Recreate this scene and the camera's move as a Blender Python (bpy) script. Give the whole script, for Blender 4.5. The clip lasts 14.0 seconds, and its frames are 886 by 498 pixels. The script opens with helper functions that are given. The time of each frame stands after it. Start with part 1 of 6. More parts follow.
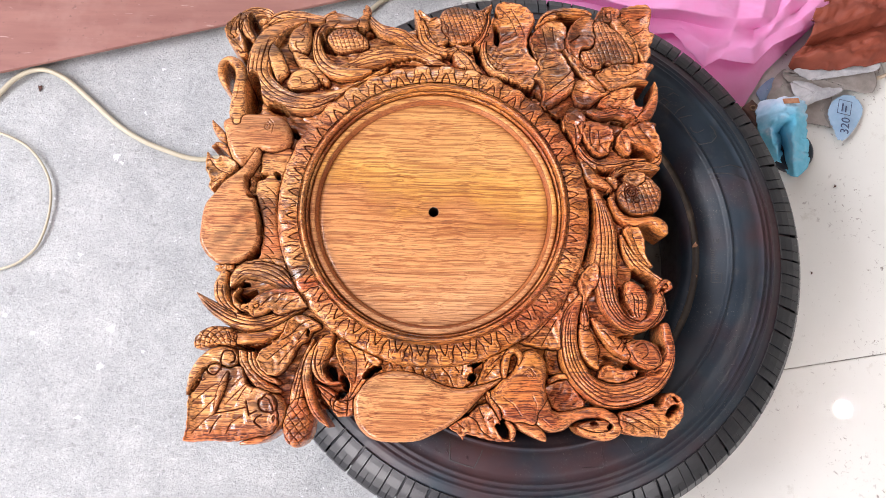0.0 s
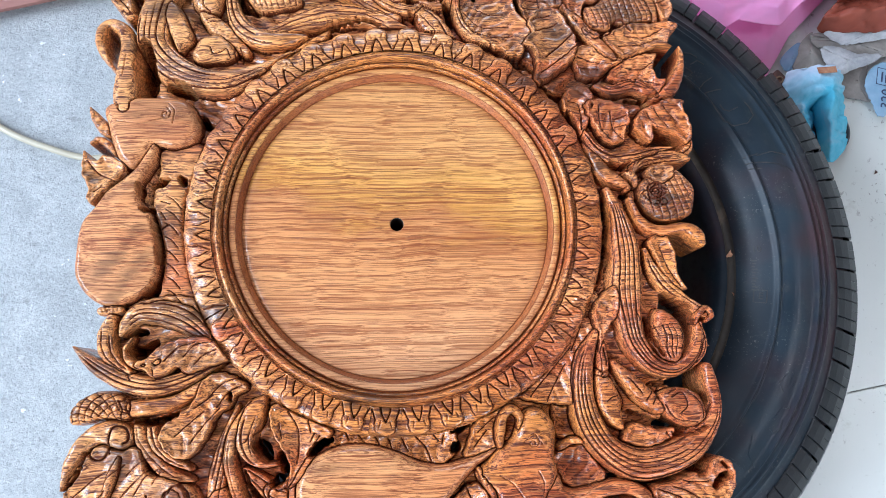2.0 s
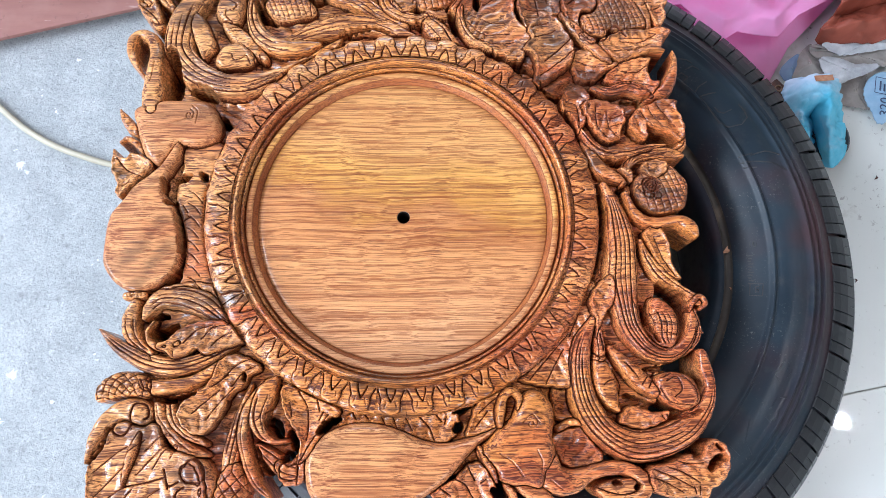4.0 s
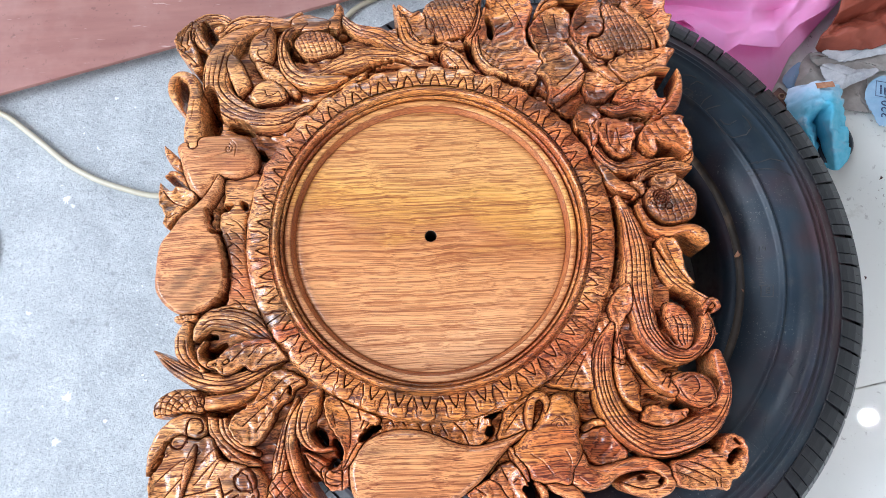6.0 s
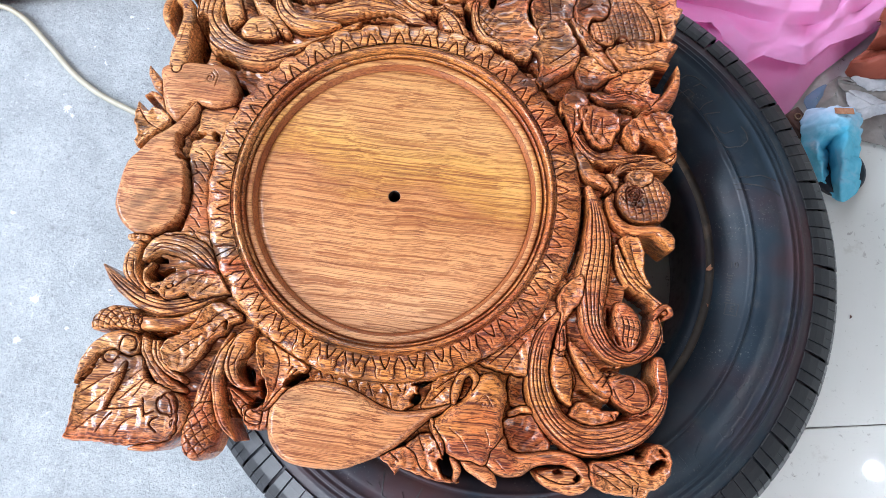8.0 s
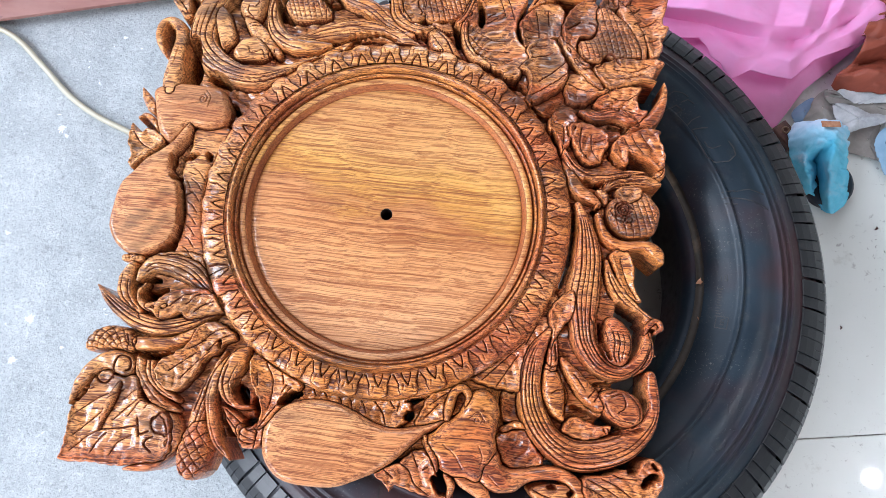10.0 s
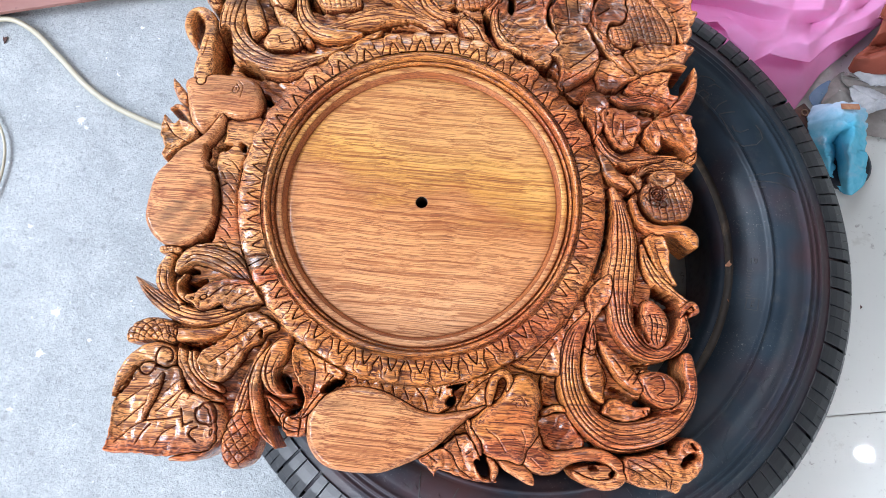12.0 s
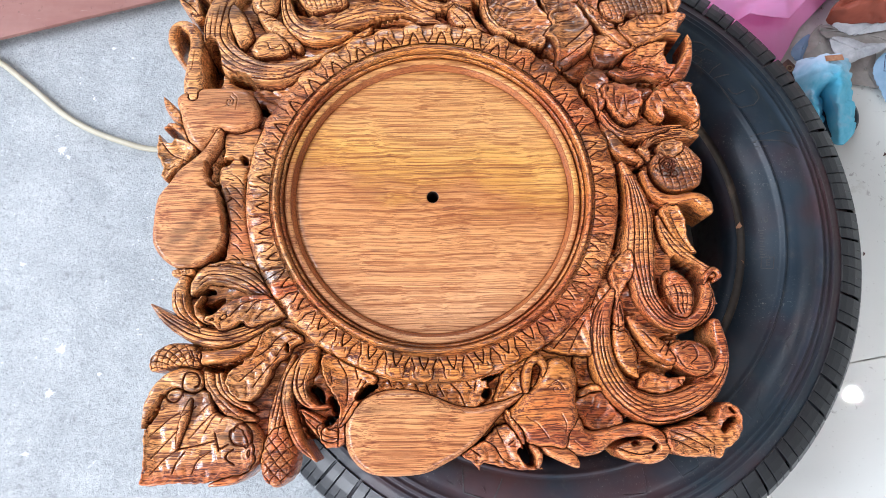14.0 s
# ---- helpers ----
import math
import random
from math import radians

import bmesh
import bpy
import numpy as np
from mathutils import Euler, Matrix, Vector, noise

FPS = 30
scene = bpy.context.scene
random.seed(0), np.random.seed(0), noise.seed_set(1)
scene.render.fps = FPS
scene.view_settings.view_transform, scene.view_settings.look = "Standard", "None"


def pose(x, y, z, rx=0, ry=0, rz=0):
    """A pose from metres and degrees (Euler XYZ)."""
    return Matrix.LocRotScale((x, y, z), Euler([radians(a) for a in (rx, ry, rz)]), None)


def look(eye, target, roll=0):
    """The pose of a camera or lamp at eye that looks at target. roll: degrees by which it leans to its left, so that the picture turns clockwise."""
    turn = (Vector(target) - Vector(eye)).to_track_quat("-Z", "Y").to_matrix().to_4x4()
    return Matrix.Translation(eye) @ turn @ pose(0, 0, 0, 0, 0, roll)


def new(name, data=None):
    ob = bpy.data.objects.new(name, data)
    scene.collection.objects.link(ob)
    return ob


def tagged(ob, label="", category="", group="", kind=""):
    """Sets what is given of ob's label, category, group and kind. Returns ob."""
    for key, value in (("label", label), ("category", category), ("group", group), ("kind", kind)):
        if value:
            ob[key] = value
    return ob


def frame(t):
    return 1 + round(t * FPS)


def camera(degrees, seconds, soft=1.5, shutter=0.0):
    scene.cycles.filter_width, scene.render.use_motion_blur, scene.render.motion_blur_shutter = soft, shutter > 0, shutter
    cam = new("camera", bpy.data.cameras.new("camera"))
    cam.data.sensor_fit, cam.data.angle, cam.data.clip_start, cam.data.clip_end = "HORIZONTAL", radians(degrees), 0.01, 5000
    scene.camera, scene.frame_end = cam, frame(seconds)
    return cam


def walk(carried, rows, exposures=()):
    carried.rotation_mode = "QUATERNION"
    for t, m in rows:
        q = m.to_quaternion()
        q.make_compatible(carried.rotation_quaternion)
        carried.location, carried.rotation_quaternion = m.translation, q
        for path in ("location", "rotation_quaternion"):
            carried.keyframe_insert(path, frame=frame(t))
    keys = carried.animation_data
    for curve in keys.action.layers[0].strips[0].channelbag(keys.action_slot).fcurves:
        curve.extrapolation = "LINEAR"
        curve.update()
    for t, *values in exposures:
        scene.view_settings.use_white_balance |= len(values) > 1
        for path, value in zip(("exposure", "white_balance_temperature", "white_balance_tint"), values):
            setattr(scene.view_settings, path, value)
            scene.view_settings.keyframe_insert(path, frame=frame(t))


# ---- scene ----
cam = camera(62.8, 14.0, soft=0.6)
PATH = [
    (0, (0.003, -0.213, 0.982), (0.023, 0.214, -0.972), 3.6),
    (0.2, (-0.038, -0.201, 0.924), (0.109, 0.267, -1.015), 17.0),
    (0.5, (-0.037, -0.161, 0.847), (0.057, 0.209, -1.117), 10.8),
    (0.8, (-0.020, -0.151, 0.799), (-0.007, 0.230, -1.164), 2.2),
    (1, (-0.009, -0.144, 0.78), (0.014, 0.192, -1.192), 6.2),
    (1.3, (0.011, -0.135, 0.772), (0.073, 0.126, -1.210), 16.8),
    (1.5, (0.009, -0.136, 0.776), (0.105, 0.188, -1.195), 18.7),
    (1.8, (0.003, -0.134, 0.787), (0.114, 0.206, -1.180), 17.9),
    (2, (-0.004, -0.137, 0.792), (0.135, 0.245, -1.167), 18.8),
    (2.2, (-0.011, -0.145, 0.79), (0.134, 0.237, -1.168), 19.4),
    (4.3, (0.013, -0.184, 0.824), (0.049, 0.31, -1.113), 3.3),
    (4.5, (0.011, -0.186, 0.829), (0.028, 0.315, -1.107), 0.6),
    (5, (0.005, -0.187, 0.842), (0.018, 0.316, -1.094), -0.5),
    (5.5, (-0.002, -0.19, 0.855), (0.024, 0.321, -1.078), 1.2),
    (6, (0.001, -0.186, 0.86), (0.03, 0.32, -1.074), 0.3),
    (6.5, (0.013, -0.184, 0.87), (0.053, 0.35, -1.057), 2.5),
    (7, (0.03, -0.186, 0.87), (0.059, 0.33, -1.062), 7.4),
    (7.5, (0.063, -0.189, 0.849), (0.0, 0.272, -1.096), -1.4),
    (8, (0.078, -0.194, 0.847), (-0.003, 0.255, -1.1), -3.4),
    (8.5, (0.074, -0.193, 0.852), (-0.026, 0.265, -1.092), -5.3),
    (9, (0.077, -0.19, 0.854), (-0.033, 0.269, -1.089), -6.3),
    (9.2, (0.083, -0.191, 0.854), (-0.016, 0.287, -1.085), -4.9),
    (11.5, (0.061, -0.185, 0.856), (0.003, 0.271, -1.091), -1.5),
    (12, (0.037, -0.194, 0.86), (-0.001, 0.251, -1.09), 0.3),
    (12.5, (0.015, -0.21, 0.859), (0.012, 0.253, -1.086), 3.5),
    (13, (-0.002, -0.208, 0.855), (0.045, 0.234, -1.095), 7.0),
    (13.5, (-0.011, -0.197, 0.851), (0.046, 0.231, -1.102), 5.8),
    (14, (-0.007, -0.191, 0.853), (0.039, 0.231, -1.101), 4.9),
]
walk(cam, [(t, look(eye, target, roll)) for t, eye, target, roll in PATH],
     [(0, 0.28, 6880, 21), (0.5, 0.19, 6450, 18), (1.0, 0.16, 5900, 11), (1.5, 0.14, 5640, 9), (2.2, 0.20, 5600, 9), (5.0, 0.25, 5840, 11), (12.3, 0.25, 5900, 12), (13.2, 0.24, 6060, 13), (14, 0.24, 6080, 13)])

# ---- world, sky light, fill lamps and exposure ----
world = bpy.data.worlds.new("world")
scene.world = world
world.use_nodes = True
sky = world.node_tree.nodes.new("ShaderNodeTexSky")
sky.sky_type, sky.sun_disc = "NISHITA", False
sky.sun_elevation, sky.sun_rotation = radians(48), radians(-60)
world.node_tree.links.new(sky.outputs[0], world.node_tree.nodes["Background"].inputs[0])
world.node_tree.nodes["Background"].inputs[1].default_value = 0.09


def soft_lamp(name, eye, target, width, height, watts, colour):
    """A broad soft lamp, used for sky light from the open west and southwest and for added fill."""
    lamp = bpy.data.lights.new(name, "AREA")
    lamp.shape, lamp.size, lamp.size_y, lamp.energy, lamp.color = "RECTANGLE", width, height, watts, colour
    ob = new(name, lamp)
    ob.matrix_world = look(eye, target)
    return ob


soft_lamp("daylight_west", (-2.7, -0.2, 2.30), (0, 0, 0.3), 1.7, 1.25, 126, (0.85, 0.93, 1.0))
soft_lamp("daylight_southwest", (-1.9, -2.6, 1.65), (0.1, 0, 0.3), 1.8, 1.2, 92, (0.95, 0.98, 1.0))
# two added fill lamps, no source known; they brighten the right side
soft_lamp("fill_north", (-0.2, 3.3, 2.1), (0.3, 0, 0.1), 1.8, 1.2, 50, (0.92, 0.97, 1.0))
soft_lamp("fill_southeast", (2.0, -3.2, 2.1), (0.4, 0.1, 0.1), 1.6, 1.2, 46, (0.92, 0.97, 1.0))


# ---- materials ----
class Nodes:
    """A node material, written shortly."""

    def __init__(self, name, **values):
        self.mat = bpy.data.materials.new(name)
        self.mat.use_nodes = True
        self.tree = self.mat.node_tree
        self.bsdf = self.tree.nodes["Principled BSDF"]
        for key, value in values.items():
            self.bsdf.inputs[key.replace("_", " ")].default_value = value
        self.place = self.tree.nodes.new("ShaderNodeNewGeometry").outputs["Position"]

    def node(self, kind):
        return self.tree.nodes.new(kind)

    def link(self, a, b):
        self.tree.links.new(a, b)

    def stretched(self, scale, turn=0.0, shift=(0, 0, 0)):
        m = self.tree.nodes.new("ShaderNodeMapping")
        m.inputs["Scale"].default_value = scale
        m.inputs["Rotation"].default_value = (0, 0, turn)
        m.inputs["Location"].default_value = shift
        self.link(self.place, m.inputs["Vector"])
        return m.outputs[0]

    def noise(self, scale=1.0, vector=None, detail=4.0, rough=0.55, distort=0.0):
        n = self.tree.nodes.new("ShaderNodeTexNoise")
        n.inputs["Scale"].default_value, n.inputs["Detail"].default_value = scale, detail
        n.inputs["Roughness"].default_value, n.inputs["Distortion"].default_value = rough, distort
        self.link(vector or self.place, n.inputs["Vector"])
        return n.outputs["Fac"]

    def ramp(self, fac, *stops):
        r = self.tree.nodes.new("ShaderNodeValToRGB")
        els = r.color_ramp.elements
        while len(els) < len(stops):
            els.new(0.5)
        for el, (at, c) in zip(els, stops):
            el.position, el.color = at, (*c, 1) if len(c) == 3 else c
        self.link(fac, r.inputs[0])
        return r.outputs[0]

    def grey(self, fac, a, b, low=0.0, high=1.0):
        r = self.tree.nodes.new("ShaderNodeMapRange")
        for key, v in zip(("From Min", "From Max", "To Min", "To Max"), (a, b, low, high)):
            r.inputs[key].default_value = v
        self.link(fac, r.inputs["Value"])
        return r.outputs[0]

    def mix(self, fac, a, b, mode="MIX"):
        m = self.tree.nodes.new("ShaderNodeMix")
        m.data_type, m.blend_type = "RGBA", mode
        for value, socket in ((fac, m.inputs[0]), (a, m.inputs[6]), (b, m.inputs[7])):
            if isinstance(value, bpy.types.NodeSocket):
                self.link(value, socket)
            else:
                socket.default_value = value if isinstance(value, (int, float)) else (*value, 1)
        return m.outputs[2]

    def math(self, op, a, b=0.0):
        m = self.tree.nodes.new("ShaderNodeMath")
        m.operation = op
        for value, socket in ((a, m.inputs[0]), (b, m.inputs[1])):
            if isinstance(value, bpy.types.NodeSocket):
                self.link(value, socket)
            else:
                socket.default_value = value
        return m.outputs[0]

    def done(self, colour=None, rough=None, bump=None, strength=0.3, distance=0.001):
        if colour is not None:
            self.link(colour, self.bsdf.inputs["Base Color"])
        if rough is not None:
            self.link(rough, self.bsdf.inputs["Roughness"])
        if bump is not None:
            b = self.tree.nodes.new("ShaderNodeBump")
            b.inputs["Strength"].default_value, b.inputs["Distance"].default_value = strength, distance
            self.link(bump, b.inputs["Height"])
            self.link(b.outputs[0], self.bsdf.inputs["Normal"])
        return self.mat


def varnished(name, light, mid, deep, figure, coat=0.74, pore=0.6, seed=0.0, tooling=0.55, heart=(), pale=None, streaky=0.5, gloss=0.22, fine=0.6, cloud=None, long=0.6, layers=(), burn=0.75, sway=0.012):
    """Varnished wood, its grain along x: wide colour bands, fine lines, pores, dark heartwood and, with pale, lighter sapwood to one side."""
    n = Nodes(name, Roughness=0.42, Coat_Weight=coat, Coat_Roughness=0.10, Specular_IOR_Level=gloss)
    warp = n.tree.nodes.new("ShaderNodeVectorMath")
    warp.operation = "MULTIPLY_ADD"
    drift = n.tree.nodes.new("ShaderNodeTexNoise")
    drift.inputs["Scale"].default_value, drift.inputs["Detail"].default_value = 14, 2
    n.link(n.place, drift.inputs["Vector"])
    n.link(drift.outputs["Color"], warp.inputs[0])
    warp.inputs[1].default_value = (0, sway, sway)
    n.link(n.place, warp.inputs[2])
    n.place = warp.outputs[0]
    bands = n.noise(1.0, n.stretched((2.4, 20, 40), 0.03, (seed, seed, 0)), 3, 0.5, 0.6)
    streaks = n.noise(1.0, n.stretched((7 * long, 150, 330), 0.02, (seed, 0, 0)), 4, 0.6, 0.4)
    rings = n.noise(1.0, n.stretched((12 * long, 470, 560), 0.03, (seed, seed, 0)), 3, 0.55, 0.7)
    fibres = n.noise(1.0, n.stretched((20 * long, 900, 950), 0.025, (0, seed, 0)), 3, 0.6, 0.9)
    pores = n.noise(1.0, n.stretched((75 * long, 1500, 1500), 0.02, (0, seed, 0)), 2, 0.6)
    colour = n.ramp(bands, (0.33, tuple(0.5 * a + 0.5 * b for a, b in zip(deep, mid))), (0.45, mid), (0.58, light))
    if pale:
        split = n.tree.nodes.new("ShaderNodeSeparateXYZ")
        n.link(n.place, split.inputs[0])
        side = n.math("ADD", n.math("MULTIPLY", split.outputs[0], -1.6), n.math("MULTIPLY", split.outputs[1], 1.3))
        side = n.math("ADD", side, n.grey(bands, 0.3, 0.7, -0.35, 0.35))
        colour = n.mix(n.grey(side, 0.0, 0.45, 0, 0.9), colour, pale)
    if layers:
        split = n.tree.nodes.new("ShaderNodeSeparateXYZ")
        n.link(n.place, split.inputs[0])
        wander = n.noise(1.0, n.stretched((5, 11, 11), 0.1, (seed, 1.3, 0)), 4, 0.55)
        across = n.math("ADD", n.math("MULTIPLY", split.outputs[0], 0.10), n.math("ADD", split.outputs[1], n.grey(wander, 0.3, 0.7, -0.035, 0.035)))
        colour = n.mix(0.8, colour, n.ramp(n.grey(across, -0.13, 0.13), *layers))
    if cloud:
        colour = n.mix(n.grey(n.noise(1.0, n.stretched((4, 13, 13), 0.12, (seed, 4.4, 0)), 3, 0.5), 0.46, 0.63, 0, 0.8), colour, cloud)
    colour = n.mix(n.grey(streaks, 0.48, 0.68, 0, streaky), colour, deep)
    colour = n.mix(n.grey(rings, 0.50, 0.60, 0, fine), colour, deep)
    colour = n.mix(n.grey(fibres, 0.53, 0.60, 0, fine), colour, tuple(c * 0.8 for c in deep))
    colour = n.mix(n.grey(fibres, 0.47, 0.36, 0, 0.35), colour, light)
    colour = n.mix(n.grey(pores, 0.57, 0.64, 0, pore), colour, tuple(c * 0.5 for c in deep))
    marks = n.math("MULTIPLY", n.grey(n.noise(1.0, n.stretched((10, 17, 17), 0, (3.1 + seed, 1.7, 0)), 4, 0.55), 0.54, 0.66), n.grey(streaks, 0.36, 0.54))
    colour = n.mix(n.math("MULTIPLY", marks, figure), colour, (0.048, 0.020, 0.011))
    for x, y, rx, ry in heart:
        m = n.stretched((1000 / rx, 1000 / ry, 0), 0, (-x / rx, -y / ry, 0))
        far = n.tree.nodes.new("ShaderNodeVectorMath")
        far.operation = "LENGTH"
        n.link(m, far.inputs[0])
        body = n.math("ADD", far.outputs["Value"], n.grey(streaks, 0.3, 0.7, -0.75, 0.75))
        body = n.math("ADD", body, n.grey(fibres, 0.35, 0.65, -0.4, 0.4))
        colour = n.mix(n.grey(body, 1.0, 0.3, 0, burn), colour, (0.036, 0.017, 0.010))
    gouge = n.math("ABSOLUTE", n.math("SUBTRACT", n.noise(1.0, n.stretched((55, 130, 130), 0.5, (seed, 2.2, 0)), 2, 0.5), 0.5))
    chisel = n.math("ADD", n.math("MULTIPLY", n.noise(1.0, n.stretched((90, 160, 160)), 2, 0.5), 0.5), n.math("MULTIPLY", gouge, 2.2))
    height = n.math("ADD", n.grey(pores, 0.55, 0.7, 0, -0.8), n.math("ADD", n.math("MULTIPLY", n.math("ADD", streaks, n.math("MULTIPLY", fibres, -0.8)), 0.9), n.math("MULTIPLY", chisel, tooling)))
    lacquer = n.tree.nodes.new("ShaderNodeBump")
    lacquer.inputs["Strength"].default_value, lacquer.inputs["Distance"].default_value = 0.5, 0.0009
    n.link(n.math("ADD", n.math("MULTIPLY", chisel, tooling), n.math("MULTIPLY", n.math("ADD", streaks, fibres), 0.45 * tooling)), lacquer.inputs["Height"])
    n.link(lacquer.outputs[0], n.bsdf.inputs["Coat Normal"])
    return n.done(colour, n.grey(streaks, 0.3, 0.7, 0.34, 0.5), height, 0.5, 0.0006)


carved_wood = varnished("carved_wood", (0.93, 0.360, 0.118), (0.68, 0.163, 0.047), (0.085, 0.012, 0.006), 0.75, seed=5.2, pale=(0.90, 0.420, 0.140), fine=0.84, streaky=0.6, cloud=(0.82, 0.300, 0.060),
                        heart=((-172, 92, 34, 16), (-194, 0, 26, 18), (24, 246, 36, 12), (168, 216, 26, 18), (222, 22, 20, 16), (-190, 190, 20, 9), (140, 250, 18, 9),
                               (-212, -176, 30, 13), (-172, -208, 20, 14), (203, 190, 24, 20), (134, 214, 18, 13), (194, 112, 22, 8), (168, 136, 18, 10), (10, 217, 24, 12), (217, 21, 16, 14), (-234, -108, 18, 7), (80, 218, 22, 9), (142, 172, 15, 9), (190, 238, 20, 8), (160, 122, 16, 7)))
board_wood = varnished("board_wood", (0.80, 0.395, 0.146), (0.68, 0.282, 0.096), (0.29, 0.072, 0.021), 0.12, 0.35, 0.6, 2.3, 0.1, streaky=0.18, fine=0.68, gloss=0.25, long=0.30, sway=0.007,
                       layers=((0.0, (0.80, 0.42, 0.205)), (0.25, (0.72, 0.325, 0.135)), (0.44, (0.70, 0.30, 0.105)), (0.50, (0.52, 0.205, 0.062)), (0.545, (0.60, 0.275, 0.05)),
                               (0.62, (0.80, 0.415, 0.092)), (0.76, (0.76, 0.39, 0.125)), (1.0, (0.66, 0.31, 0.10))))
# moulding hollows: gathered stain and shade, both put into the brown
cove_shade_wood = varnished("cove_shade_wood", (0.50, 0.165, 0.05), (0.40, 0.115, 0.034), (0.17, 0.036, 0.012), 0.2, 0.6, 0.5, 2.3, 0.1, streaky=0.3, fine=0.5, gloss=0.25, long=0.32)
figure_wood = varnished("figure_wood", (0.80, 0.365, 0.140), (0.68, 0.250, 0.085), (0.22, 0.050, 0.016), 0.45, 0.5, seed=1.4, tooling=0.12, fine=0.78, streaky=0.45, long=0.35, burn=0.36, sway=0.006,
                        heart=[(-172, 92, 34, 14), (-194, 84, 26, 8), (-212, 92, 14, 7), (-60, -190, 26, 7)] + [(-204 - 5 * k, -1 - 6 * k, 8, 7) for k in range(7)] + [(-198 - 4.4 * k, -22 - 6 * k, 7, 7) for k in range(7)])
# cut lines: pooled stain and groove shade, both put into the colour
stain_shade_wood = varnished("stain_shade_wood", (0.075, 0.018, 0.008), (0.05, 0.012, 0.005), (0.025, 0.008, 0.004), 0.3, 0.04, gloss=0.1)
cut_shade_wood = varnished("cut_shade_wood", (0.17, 0.042, 0.015), (0.12, 0.028, 0.010), (0.05, 0.011, 0.005), 0.3, 0.15, gloss=0.12)

# near-black: shade down the centre hole, put into the colour
n = Nodes("hole_shade", Roughness=0.9)
bore_shade = n.done(n.ramp(n.noise(90), (0.3, (0.012, 0.007, 0.004)), (0.7, (0.03, 0.016, 0.008))))

n = Nodes("concrete", Roughness=0.85)
big, fine = n.noise(5, None, 5, 0.6), n.noise(260, None, 4, 0.7)
colour = n.ramp(big, (0.3, (0.335, 0.343, 0.338)), (0.55, (0.385, 0.393, 0.387)), (0.75, (0.44, 0.447, 0.44)))
colour = n.mix(n.grey(n.noise(22, None, 4, 0.65), 0.42, 0.68, 0, 0.5), colour, (0.56, 0.565, 0.55))
colour = n.mix(n.grey(n.noise(16, n.stretched((1, 1, 1), 0, (3, 7, 0)), 5, 0.7), 0.54, 0.70, 0, 0.5), colour, (0.31, 0.315, 0.31))
grain = n.noise(150, None, 4, 0.75, 0.5)
colour = n.mix(n.grey(grain, 0.45, 0.35, 0, 0.55), colour, (0.25, 0.255, 0.255))
colour = n.mix(n.grey(grain, 0.55, 0.68, 0, 0.5), colour, (0.60, 0.61, 0.60))
sand = n.noise(380, None, 3, 0.8)
colour = n.mix(n.grey(sand, 0.57, 0.68, 0, 0.55), colour, (0.68, 0.685, 0.67))
colour = n.mix(n.grey(sand, 0.44, 0.34, 0, 0.8), colour, (0.17, 0.175, 0.17))
pits = n.noise(55, None, 3, 0.6)
colour = n.mix(n.grey(pits, 0.62, 0.70, 0, 0.6), colour, (0.24, 0.24, 0.235))
paint = n.math("MULTIPLY", n.grey(n.noise(95, None, 4, 0.7, 0.6), 0.66, 0.70), n.grey(n.noise(7), 0.42, 0.55))
colour = n.mix(paint, colour, (0.84, 0.85, 0.86))
concrete = n.done(colour, n.grey(fine, 0.3, 0.7, 0.7, 0.95), n.math("ADD", n.math("MULTIPLY", grain, 1.5), n.math("ADD", sand, n.math("MULTIPLY", pits, -1.5))), 0.7, 0.0014)

n = Nodes("glazed_tile", Roughness=0.35, Coat_Weight=0.35, Coat_Roughness=0.02)
big, fine = n.noise(3.5, None, 5, 0.6), n.noise(180, None, 3, 0.6)
colour = n.ramp(big, (0.3, (0.63, 0.64, 0.585)), (0.7, (0.71, 0.715, 0.665)))
crumbs = n.math("MULTIPLY", n.grey(n.noise(140, None, 4, 0.7, 0.6), 0.60, 0.66), n.grey(n.noise(9, None, 3, 0.6), 0.50, 0.62))
colour = n.mix(n.math("MULTIPLY", crumbs, 0.8), colour, (0.13, 0.10, 0.075))
colour = n.mix(n.grey(fine, 0.66, 0.74, 0, 0.5), colour, (0.30, 0.28, 0.23))
colour = n.mix(n.grey(n.noise(24, None, 5, 0.7), 0.62, 0.74, 0, 0.5), colour, (0.40, 0.38, 0.31))
tile_glaze = n.done(colour, n.grey(big, 0.3, 0.7, 0.3, 0.45))

n = Nodes("grout", Roughness=0.9)
grout = n.done(n.ramp(n.noise(60), (0.3, (0.14, 0.13, 0.115)), (0.55, (0.52, 0.515, 0.47))))

n = Nodes("rubber", Roughness=0.35, Specular_IOR_Level=0.29)
big, fine = n.noise(9, None, 4, 0.6), n.noise(240, None, 4, 0.6)
colour = n.ramp(big, (0.3, (0.011, 0.019, 0.027)), (0.7, (0.028, 0.042, 0.054)))
# reddish patches: some smears, and reflected red put into the rubber colour
colour = n.mix(n.grey(n.noise(6, n.stretched((1, 1, 1), 0, (5, 2, 0)), 4, 0.6), 0.46, 0.66, 0, 0.6), colour, (0.075, 0.024, 0.020))
colour = n.mix(n.grey(n.noise(38, None, 4, 0.7), 0.56, 0.72, 0, 0.5), colour, (0.058, 0.060, 0.058))
dust = n.math("MULTIPLY", n.grey(n.noise(420, None, 3, 0.7), 0.60, 0.70), n.grey(n.noise(14, None, 4, 0.7), 0.48, 0.66))
colour = n.mix(n.math("MULTIPLY", dust, 0.7), colour, (0.19, 0.18, 0.16))
smear = n.noise(1.0, n.stretched((34, 120, 60), 0.7), 4, 0.65)
